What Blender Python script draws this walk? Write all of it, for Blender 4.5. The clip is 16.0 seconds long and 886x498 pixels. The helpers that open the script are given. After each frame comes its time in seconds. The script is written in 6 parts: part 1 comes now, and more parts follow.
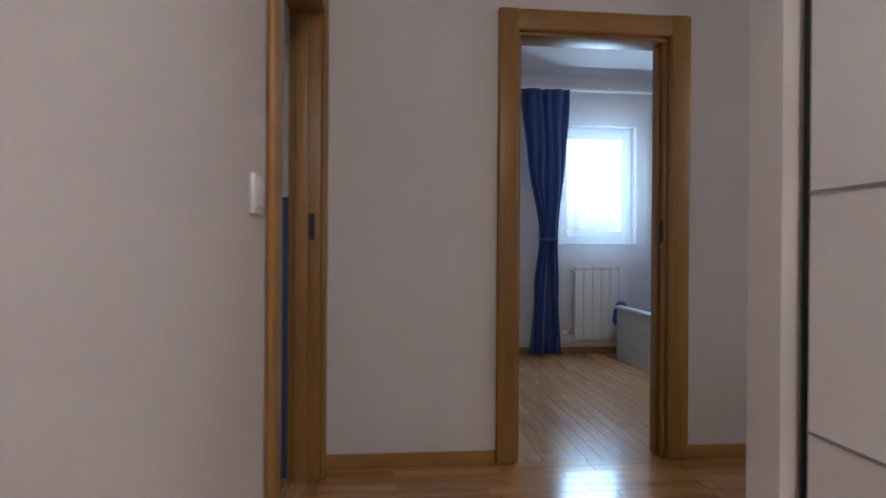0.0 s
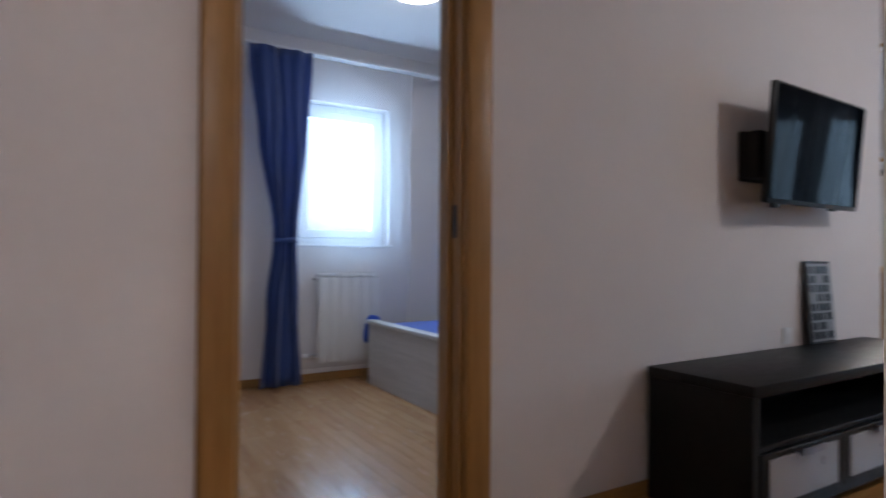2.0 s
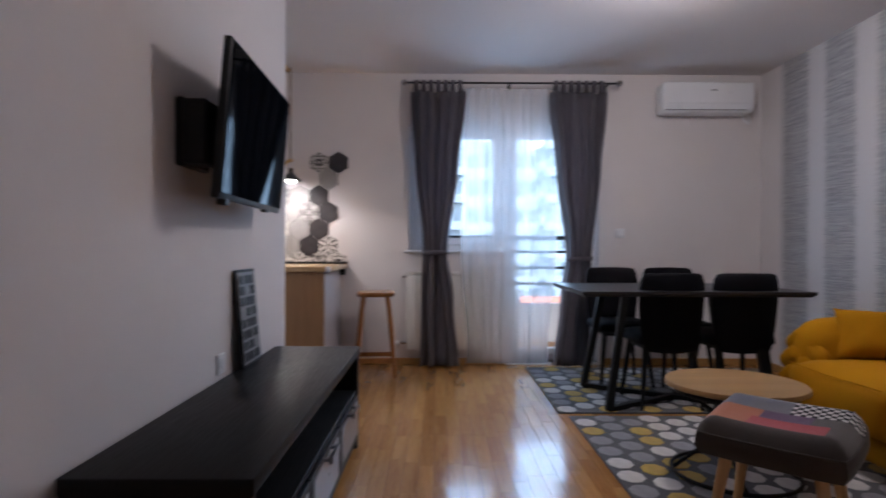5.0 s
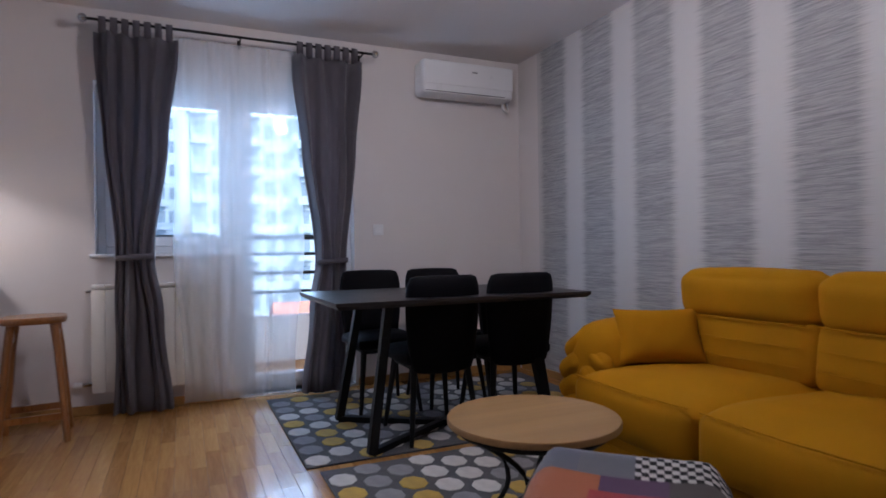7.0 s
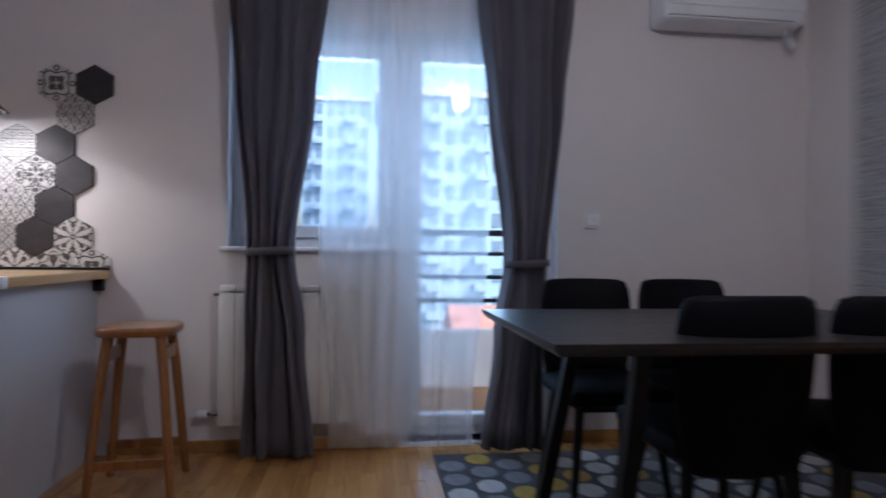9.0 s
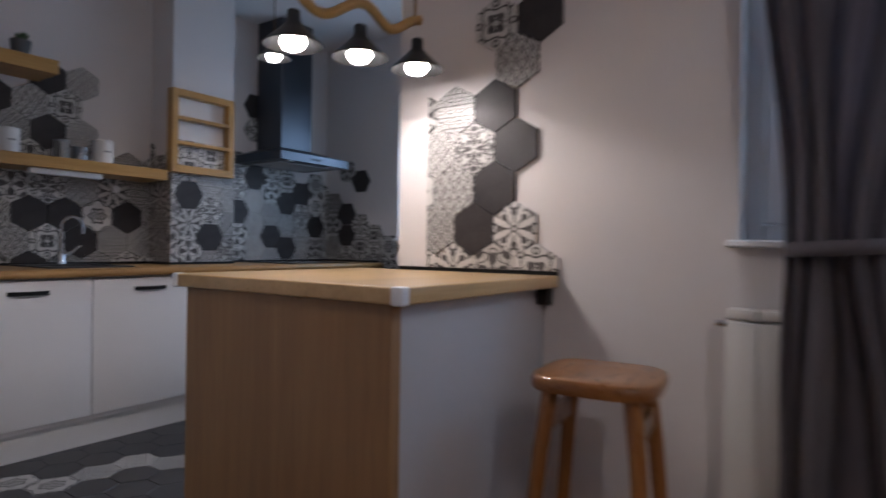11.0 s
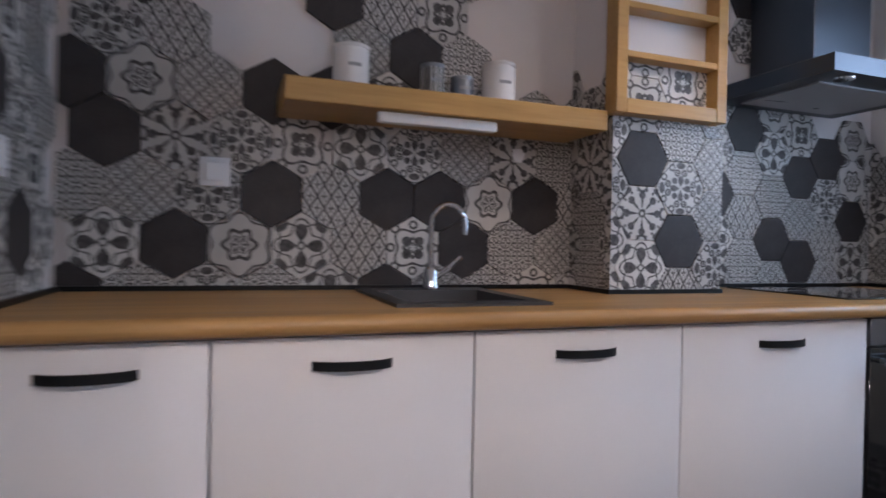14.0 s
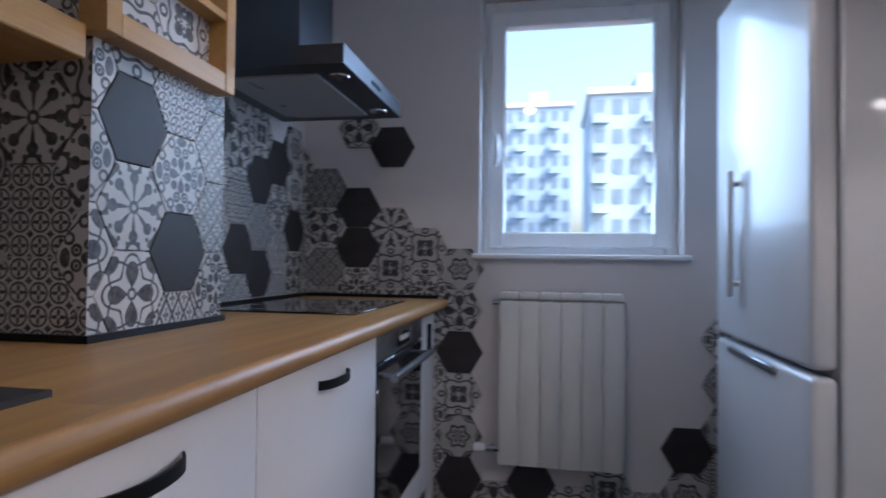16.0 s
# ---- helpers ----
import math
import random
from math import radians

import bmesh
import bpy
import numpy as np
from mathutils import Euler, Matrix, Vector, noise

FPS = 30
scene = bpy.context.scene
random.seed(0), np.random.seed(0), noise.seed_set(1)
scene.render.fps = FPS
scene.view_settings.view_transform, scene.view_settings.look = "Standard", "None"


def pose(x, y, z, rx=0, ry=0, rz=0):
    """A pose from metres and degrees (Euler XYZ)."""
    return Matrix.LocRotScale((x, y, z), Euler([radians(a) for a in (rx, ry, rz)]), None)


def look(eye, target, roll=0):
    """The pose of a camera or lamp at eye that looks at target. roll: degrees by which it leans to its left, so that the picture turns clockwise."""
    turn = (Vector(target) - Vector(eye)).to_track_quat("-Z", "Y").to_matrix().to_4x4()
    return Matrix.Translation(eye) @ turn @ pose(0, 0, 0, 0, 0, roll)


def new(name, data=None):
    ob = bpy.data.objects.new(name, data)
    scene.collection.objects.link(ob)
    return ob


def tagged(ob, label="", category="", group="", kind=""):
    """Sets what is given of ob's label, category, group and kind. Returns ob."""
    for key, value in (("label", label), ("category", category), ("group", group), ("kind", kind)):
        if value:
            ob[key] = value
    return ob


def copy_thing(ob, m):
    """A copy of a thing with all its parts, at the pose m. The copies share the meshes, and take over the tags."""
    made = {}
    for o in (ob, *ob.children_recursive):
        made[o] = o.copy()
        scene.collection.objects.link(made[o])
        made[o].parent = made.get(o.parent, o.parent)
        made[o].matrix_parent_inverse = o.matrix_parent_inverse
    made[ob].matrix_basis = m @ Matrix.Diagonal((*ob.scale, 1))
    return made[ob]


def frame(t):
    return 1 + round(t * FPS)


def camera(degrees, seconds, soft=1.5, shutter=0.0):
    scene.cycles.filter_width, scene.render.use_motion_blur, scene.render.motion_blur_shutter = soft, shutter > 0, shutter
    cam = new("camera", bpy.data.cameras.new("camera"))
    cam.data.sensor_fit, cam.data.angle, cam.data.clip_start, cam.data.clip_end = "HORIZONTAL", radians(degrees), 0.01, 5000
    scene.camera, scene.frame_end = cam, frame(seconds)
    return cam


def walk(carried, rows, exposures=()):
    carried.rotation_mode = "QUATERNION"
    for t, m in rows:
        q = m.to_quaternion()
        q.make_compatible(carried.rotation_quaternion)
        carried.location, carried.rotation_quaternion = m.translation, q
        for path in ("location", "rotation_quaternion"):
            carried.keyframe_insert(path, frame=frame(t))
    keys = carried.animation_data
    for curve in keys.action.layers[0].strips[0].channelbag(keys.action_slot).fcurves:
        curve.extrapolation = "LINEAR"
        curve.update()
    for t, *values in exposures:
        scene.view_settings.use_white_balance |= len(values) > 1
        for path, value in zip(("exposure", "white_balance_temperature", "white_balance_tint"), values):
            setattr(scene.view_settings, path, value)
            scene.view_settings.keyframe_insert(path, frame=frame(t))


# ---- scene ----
cam = camera(73.9, 16.0, soft=1.6, shutter=0.6)
PATH = [
    (0, (-0.259, -0.172, 0.994), (-0.06, 1.818, 0.986), 0.4),
    (0.5, (-0.203, 0.148, 0.981), (0.072, 2.129, 0.979), 0.2),
    (1, (-0.16, 0.41, 0.99), (0.267, 2.364, 0.987), 0.3),
    (1.5, (-0.125, 0.661, 0.966), (0.562, 2.54, 0.971), 0.7),
    (2, (0.013, 0.875, 0.963), (1.049, 2.586, 0.984), 0.4),
    (2.5, (0.062, 1.04, 0.976), (1.419, 2.51, 0.984), -0.1),
    (3, (0.054, 1.213, 1.003), (1.679, 2.379, 1.007), -0.1),
    (3.5, (0.029, 1.368, 1.015), (1.842, 2.213, 1.016), 0.1),
    (4, (0.161, 1.468, 0.996), (2.073, 2.054, 1.001), 0.0),
    (4.5, (0.41, 1.545, 1.015), (2.389, 1.837, 1.016), 0.0),
    (5, (0.629, 1.621, 1.043), (2.629, 1.607, 1.039), 0.2),
    (5.2, (0.704, 1.674, 1.037), (2.696, 1.501, 1.039), 0.2),
    (7.3, (1.727, 1.342, 1.015), (3.546, 0.51, 1.018), -0.4),
    (7.5, (1.851, 1.322, 1.008), (3.667, 0.483, 1.015), -0.1),
    (8, (2.182, 1.213, 0.992), (4.043, 0.48, 1.002), 0.0),
    (8.2, (2.314, 1.178, 0.992), (4.207, 0.534, 1.0), 0.1),
    (10.3, (3.62, 1.274, 0.993), (5.514, 1.916, 0.999), 0.3),
    (10.5, (3.722, 1.354, 0.988), (5.55, 2.165, 0.983), 0.0),
    (11, (4.036, 1.624, 0.99), (5.678, 2.766, 0.983), 0.8),
    (11.5, (4.255, 1.834, 0.988), (5.668, 3.249, 0.98), 0.8),
    (12, (4.455, 2.047, 0.987), (5.482, 3.763, 0.971), 0.5),
    (12.5, (4.58, 2.429, 0.972), (5.324, 4.286, 0.961), 0.5),
    (13, (4.632, 2.802, 0.999), (5.295, 4.689, 0.992), 0.6),
    (13.5, (4.771, 3.153, 1.005), (5.364, 5.063, 0.995), 0.9),
    (14, (4.898, 3.438, 1.006), (5.573, 5.32, 0.989), 1.2),
    (14.5, (4.972, 3.681, 1.012), (6.118, 5.32, 0.993), 1.6),
    (15, (5.101, 3.893, 0.983), (6.668, 5.137, 0.994), 1.7),
    (15.5, (5.143, 4.0, 1.013), (6.973, 4.804, 1.04), 1.2),
    (16, (5.078, 4.164, 1.015), (7.045, 4.523, 1.059), 0.7),
]
EXPOSURES = [(0, 1.95, 6150, 9), (0.6, 2.15, 6150, 9), (1.5, 2.2, 6150, 10), (2.5, 2.1, 5900, 12), (3.5, 1.8, 5700, 13), (4, 1.8, 5850, 15), (5, 2.05, 5950, 16), (7.3, 2.0, 5700, 17), (8.2, 1.9, 5550, 16), (10.3, 1.45, 5500, 12), (10.8, 1.55, 5900, 14), (11.6, 1.75, 6350, 18), (13.0, 2.10, 6450, 20), (14.5, 2.52, 6350, 19), (15, 2.55, 6100, 17), (15.5, 2.3, 5950, 15), (16, 2.05, 5900, 17)]
walk(cam, [(t, look(eye, target, roll)) for t, eye, target, roll in PATH], EXPOSURES)

# ---- sky, sun and lamps ----
CEIL = 2.6
world = bpy.data.worlds.new("world")
scene.world = world
world.use_nodes = True
wn = world.node_tree
sky = wn.nodes.new("ShaderNodeTexSky")
sky.sky_type, sky.sun_disc = "NISHITA", False
sky.dust_density = 5.0
sky.sun_elevation, sky.sun_rotation = radians(38), radians(200)
wn.links.new(sky.outputs[0], wn.nodes["Background"].inputs[0])
wn.nodes["Background"].inputs[1].default_value = 0.15


def lamp(name, kind, energy, m, colour=(1, 1, 1), **extra):
    data = bpy.data.lights.new(name, kind)
    data.energy, data.color = energy, colour
    for key, value in extra.items():
        if key == "size":
            data.size = value
        elif key == "size_y":
            data.shape, data.size_y = "RECTANGLE", value
        elif key == "radius":
            data.shadow_soft_size = value
        elif key == "angle":
            data.angle = radians(value)
        elif key == "disk":
            data.shape, data.size = "DISK", value
    ob = new(name, data)
    ob.matrix_world = m
    return ob


DAY = (0.50, 0.74, 1.0)
WARM = (1.0, 0.90, 0.84)
lamp("sun", "SUN", 1.5, look((-10, -20, 20), (0, 0, 0)), (1, 0.96, 0.9), angle=12)
lamp("daylight_balcony", "AREA", 11, look((6.16, 1.0, 1.5), (0, 0.8, 0.9)), DAY, size=1.5, size_y=1.4)
lamp("daylight_kitchen", "AREA", 3, look((7.57, 4.05, 1.55), (5, 4.05, 1.1)), DAY, size=0.7, size_y=0.9)
lamp("daylight_bedroom", "AREA", 10, look((1.75, 5.42, 1.58), (1.75, 2, 1.0)), DAY, size=0.8, size_y=0.9)
lamp("daylight_side_room", "AREA", 7, look((-1.9, 5.42, 1.55), (-1.7, 2, 1.0)), DAY, size=0.8, size_y=0.9)
LIVING_LAMP, BED_LAMP, HALL_LAMP = (3.7, 0.35), (1.72, 4.02), (-0.1, -0.9)
lamp("light_living", "POINT", 8.0, pose(*LIVING_LAMP, CEIL - 0.17), WARM, radius=0.08)
lamp("light_bedroom", "AREA", 0.8, pose(*BED_LAMP, CEIL - 0.09), (1, 0.96, 0.92), disk=0.22)
lamp("light_hall", "POINT", 7.5, pose(*HALL_LAMP, CEIL - 0.17), WARM, radius=0.08)
PENDANTS = ((5.27, 3.06), (5.474, 2.97), (5.68, 2.89), (6.2, 4.3))
PEND_Z = 1.597
KITCHEN_Z = 2.02
for i, (px, py) in enumerate(PENDANTS):
    lamp("bulb_light", "SPOT", 3.0, pose(px, py, (PEND_Z if i < 3 else KITCHEN_Z) - 0.005), (1, 0.90, 0.80), radius=0.03).data.spot_size = radians(152 if i < 3 else 128)


# ---- materials ----
def nodes_of(name):
    m = bpy.data.materials.new(name)
    m.use_nodes = True
    return m, m.node_tree, m.node_tree.nodes["Principled BSDF"]


def node(nt, kind, **values):
    n = nt.nodes.new("ShaderNode" + kind)
    for key, value in values.items():
        if key == "op":
            n.operation = value
        else:
            n.inputs[key].default_value = value
    return n


def math_node(nt, op, a, b=None, c=None):
    n = nt.nodes.new("ShaderNodeMath")
    n.operation = op
    for i, v in enumerate((a, b, c)):
        if v is None:
            continue
        if isinstance(v, (int, float)):
            n.inputs[i].default_value = v
        else:
            nt.links.new(v, n.inputs[i])
    return n.outputs[0]


def ramp(nt, fac, *stops):
    r = nt.nodes.new("ShaderNodeValToRGB")
    els = r.color_ramp.elements
    while len(els) < len(stops):
        els.new(0.5)
    for e, (p, c) in zip(els, stops):
        e.position, e.color = p, (*c, 1)
    nt.links.new(fac, r.inputs[0])
    return r.outputs[0]


def coords(nt, scale=(1, 1, 1), source="Object"):
    tc = nt.nodes.new("ShaderNodeTexCoord")
    mp = nt.nodes.new("ShaderNodeMapping")
    mp.inputs["Scale"].default_value = scale
    nt.links.new(tc.outputs[source], mp.inputs[0])
    return mp.outputs[0]


def bump(nt, b, height, strength=0.1, distance=0.002):
    bp = node(nt, "Bump", Strength=strength, Distance=distance)
    nt.links.new(height, bp.inputs["Height"])
    nt.links.new(bp.outputs[0], b.inputs["Normal"])


def plain(name, colour, rough=0.5, metal=0.0, var=0.08, scale=6.0, grain=120.0, relief=0.1, coat=0.0, sheen=0.0, spec=0.5):
    """Colour with two scales of variation, and a fine relief."""
    m, nt, b = nodes_of(name)
    c = coords(nt)
    n1 = node(nt, "TexNoise", Scale=scale, Detail=4.0)
    n2 = node(nt, "TexNoise", Scale=grain, Detail=2.0)
    nt.links.new(c, n1.inputs[0]), nt.links.new(c, n2.inputs[0])
    mixed = math_node(nt, "ADD", math_node(nt, "MULTIPLY", n1.outputs[0], 0.65), math_node(nt, "MULTIPLY", n2.outputs[0], 0.35))
    lo, hi = [max(0, x * (1 - var)) for x in colour], [min(1, x * (1 + var)) for x in colour]
    nt.links.new(ramp(nt, mixed, (0.3, lo), (0.7, hi)), b.inputs["Base Color"])
    b.inputs["Roughness"].default_value, b.inputs["Metallic"].default_value = rough, metal
    b.inputs["Specular IOR Level"].default_value = spec
    b.inputs["Coat Weight"].default_value, b.inputs["Sheen Weight"].default_value = coat, sheen
    if rough > 0.09:
        nt.links.new(math_node(nt, "MULTIPLY_ADD", n1.outputs[0], 0.16, rough - 0.08), b.inputs["Roughness"])
    bump(nt, b, n2.outputs[0], relief)
    return m


def wood(name, dark, light, axis=0, rough=0.4, rings=9.0, vary=0.25, coat=0.0, spec=0.5):
    """Grain along one axis, tinted piece by piece."""
    m, nt, b = nodes_of(name)
    s = [14.0, 14.0, 14.0]
    s[axis] = 0.9
    c = coords(nt, s)
    info = nt.nodes.new("ShaderNodeObjectInfo")
    geo = nt.nodes.new("ShaderNodeNewGeometry")
    rnd = math_node(nt, "FRACT", math_node(nt, "ADD", info.outputs["Random"], geo.outputs["Random Per Island"]))
    shift = nt.nodes.new("ShaderNodeVectorMath")
    shift.operation = "ADD"
    comb = nt.nodes.new("ShaderNodeCombineXYZ")
    for i in range(3):
        nt.links.new(math_node(nt, "MULTIPLY", rnd, 37.0 + 11 * i), comb.inputs[i])
    nt.links.new(c, shift.inputs[0]), nt.links.new(comb.outputs[0], shift.inputs[1])
    n1 = node(nt, "TexNoise", Scale=1.1, Detail=6.0, Distortion=0.8)
    n2 = node(nt, "TexNoise", Scale=rings, Detail=3.0, Distortion=0.3)
    nt.links.new(shift.outputs[0], n1.inputs[0]), nt.links.new(shift.outputs[0], n2.inputs[0])
    g = math_node(nt, "ADD", math_node(nt, "MULTIPLY", n1.outputs[0], 0.6), math_node(nt, "MULTIPLY", n2.outputs[0], 0.4))
    g = math_node(nt, "ADD", g, math_node(nt, "MULTIPLY_ADD", rnd, vary, -vary / 2))
    nt.links.new(ramp(nt, g, (0.28, dark), (0.72, light)), b.inputs["Base Color"])
    nt.links.new(math_node(nt, "MULTIPLY_ADD", n2.outputs[0], 0.25, rough - 0.12), b.inputs["Roughness"])
    b.inputs["Coat Weight"].default_value = coat
    b.inputs["Specular IOR Level"].default_value = spec
    bump(nt, b, n2.outputs[0], 0.08)
    return m


def fabric(name, colour, rough=0.9, weave=600.0, var=0.15, sheen=0.3, fold=5.0):
    return plain(name, colour, rough, 0, var, fold, weave, 0.35, 0, sheen)


def thin_cloth(name, colour, rough, weave, var, through_part):
    """Curtain cloth that lets a little daylight through."""
    m = fabric(name, colour, rough, weave, var)
    nt = m.node_tree
    b, out = nt.nodes["Principled BSDF"], nt.nodes["Material Output"]
    tl, mx = node(nt, "BsdfTranslucent", Color=(*[min(1, 1.6 * c) for c in colour], 1)), node(nt, "MixShader", Fac=through_part)
    nt.links.new(b.outputs[0], mx.inputs[1]), nt.links.new(tl.outputs[0], mx.inputs[2])
    nt.links.new(mx.outputs[0], out.inputs[0])
    return m


def glow(name, colour, strength):
    m, nt, b = nodes_of(name)
    b.inputs["Base Color"].default_value = (*colour, 1)
    b.inputs["Emission Color"].default_value = (*colour, 1)
    b.inputs["Emission Strength"].default_value = strength
    return m


def deco(name, kind, ink=(0.040, 0.036, 0.036), base=(0.61, 0.59, 0.57)):
    """A cement-look tile print, laid out about the middle of each tile."""
    m, nt, b = nodes_of(name)
    tc = nt.nodes.new("ShaderNodeTexCoord")
    sep = nt.nodes.new("ShaderNodeSeparateXYZ")
    nt.links.new(tc.outputs["Object"], sep.inputs[0])
    x, y = sep.outputs[0], sep.outputs[1]

    def op(kind_, *vs):
        return math_node(nt, kind_, *vs)

    def length(u, v):
        return op("SQRT", op("ADD", op("MULTIPLY", u, u), op("MULTIPLY", v, v)))

    r, a = length(x, y), op("ARCTAN2", y, x)

    def wave(k, ph=0.0, angle=None):
        return op("COSINE", op("MULTIPLY_ADD", angle or a, float(k), ph))

    def curve(k, mid, amp, ph=0.0):
        return op("MULTIPLY_ADD", wave(k, ph), amp, mid)

    def stroke(d, centre, half):
        return op("LESS_THAN", op("ABSOLUTE", op("SUBTRACT", d, centre)), half)

    def inside(edge, d=None):
        return op("LESS_THAN", d or r, edge)

    def either(*vs):
        out = vs[0]
        for v in vs[1:]:
            out = op("MAXIMUM", out, v)
        return out

    def both(u, v):
        return op("MULTIPLY", u, v)

    def less(u, v):
        return op("MULTIPLY", u, op("SUBTRACT", 1.0, v))

    def leaf(k, mid, reach, edge, ph=0.0):
        """k leaf shapes round the middle, fattest at the given radius."""
        t = op("DIVIDE", op("SUBTRACT", r, mid), reach)
        return op("GREATER_THAN", wave(k, ph), op("MULTIPLY_ADD", op("MULTIPLY", t, t), 1.0 - edge, edge))

    def folded(k, px, py):
        """The distance to a point repeated k times round the middle, mirrored."""
        f = op("PINGPONG", op("ADD", a, math.pi * 2), math.pi / k)
        return length(op("SUBTRACT", op("MULTIPLY", r, op("COSINE", f)), px), op("SUBTRACT", op("MULTIPLY", r, op("SINE", f)), py))

    def cells(u, v, size):
        return (op("SUBTRACT", op("PINGPONG", op("ADD", q, 10 * size), size), size / 2) for q in (u, v))

    if kind == "flower":
        v = either(leaf(4, 0.038, 0.027, -0.15), stroke(r, curve(4, 0.062, 0.017), 0.0032), stroke(r, curve(4, 0.066, 0.014, math.pi), 0.0032),
                   stroke(r, 0.010, 0.0030), leaf(4, 0.080, 0.014, 0.45, math.pi))
    elif kind == "star":
        v = either(stroke(r, curve(6, 0.040, 0.006), 0.0056), leaf(6, 0.012, 0.011, -0.2), stroke(r, curve(6, 0.024, 0.004), 0.0020),
                   stroke(r, curve(6, 0.082, 0.009, math.pi), 0.0032), op("GREATER_THAN", r, curve(6, 0.090, 0.009, math.pi)))
    elif kind == "snow":
        v = either(leaf(8, 0.034, 0.024, 0.55), leaf(8, 0.057, 0.013, -0.2), stroke(r, 0.010, 0.004), inside(0.005, folded(8, 0.073, 0.016)),
                   stroke(folded(4, 0.088, 0.0), 0.018, 0.0042), less(leaf(4, 0.088, 0.012, 0.4, math.pi), inside(0.08)))
    elif kind == "scroll":
        v = either(leaf(4, 0.022, 0.019, -0.1), leaf(4, 0.034, 0.011, 0.35, math.pi), stroke(folded(4, 0.050, 0.014), 0.0090, 0.0032), inside(0.0040, folded(4, 0.050, 0.014)),
                   stroke(folded(4, 0.066, 0.035), 0.0095, 0.0032), leaf(4, 0.074, 0.011, 0.55), stroke(r, curve(4, 0.086, 0.006), 0.002))
    elif kind == "lattice":
        c1, c2 = cells(op("ADD", x, y), op("SUBTRACT", x, y), 0.056)
        far = op("MAXIMUM", op("ABSOLUTE", c1), op("ABSOLUTE", c2))
        d = length(c1, c2)
        th = op("ARCTAN2", c2, c1)
        v = either(op("GREATER_THAN", far, 0.0245), stroke(far, 0.0190, 0.0016), inside(op("MULTIPLY_ADD", wave(4, 0.0, th), 0.0058, 0.0098), d))
        v = less(v, inside(0.0026, d))
    elif kind == "weave":
        c1, c2 = cells(op("ADD", x, op("MULTIPLY", y, 0.6)), op("SUBTRACT", x, op("MULTIPLY", y, 0.6)), 0.042)
        far = op("MAXIMUM", op("ABSOLUTE", c1), op("ABSOLUTE", c2))
        d = length(c1, c2)
        th = op("ARCTAN2", c2, c1)
        v = either(op("GREATER_THAN", far, 0.0168), inside(op("MULTIPLY_ADD", wave(4, math.pi, th), 0.0052, 0.0088), d))
        v = less(v, inside(0.0022, d))
    elif kind == "quatrefoil":
        v = either(stroke(r, curve(4, 0.060, 0.011, math.pi), 0.0042), leaf(4, 0.026, 0.018, -0.5, math.pi), leaf(4, 0.020, 0.015, 0.1), stroke(folded(4, 0.072, 0.0), 0.011, 0.0038),
                   stroke(folded(4, 0.058, 0.060), 0.013, 0.0038))
        v = less(v, inside(0.004, folded(4, 0.020, 0.0)))
    else:
        c1, c2 = cells(x, y, 0.043)
        d = length(c1, c2)
        th = op("ARCTAN2", c2, c1)
        v = either(inside(op("MULTIPLY_ADD", wave(4, 0.0, th), 0.0058, 0.0094), d), stroke(d, 0.0178, 0.0022), op("GREATER_THAN", d, 0.0250))
        v = less(v, inside(0.0030, d))
    wear = node(nt, "TexNoise", Scale=70.0, Detail=5.0)
    cloud = node(nt, "TexNoise", Scale=14.0, Detail=3.0)
    nt.links.new(tc.outputs["Object"], wear.inputs[0]), nt.links.new(tc.outputs["Object"], cloud.inputs[0])
    v = op("MULTIPLY", v, op("MULTIPLY_ADD", wear.outputs[0], 0.5, 0.68))
    info = nt.nodes.new("ShaderNodeObjectInfo")
    tint = op("ADD", op("MULTIPLY_ADD", info.outputs["Random"], 0.34, 0.58), op("MULTIPLY", cloud.outputs[0], 0.22))
    mix = nt.nodes.new("ShaderNodeMix")
    mix.data_type = "RGBA"
    nt.links.new(v, mix.inputs["Factor"])
    mix.inputs["A"].default_value, mix.inputs["B"].default_value = (*base, 1), (*ink, 1)
    dim = nt.nodes.new("ShaderNodeVectorMath")
    dim.operation = "SCALE"
    nt.links.new(mix.outputs["Result"], dim.inputs[0]), nt.links.new(tint, dim.inputs["Scale"])
    nt.links.new(dim.outputs[0], b.inputs["Base Color"])
    nt.links.new(op("MULTIPLY_ADD", cloud.outputs[0], 0.2, 0.32), b.inputs["Roughness"])
    bump(nt, b, wear.outputs[0], 0.05)
    return m


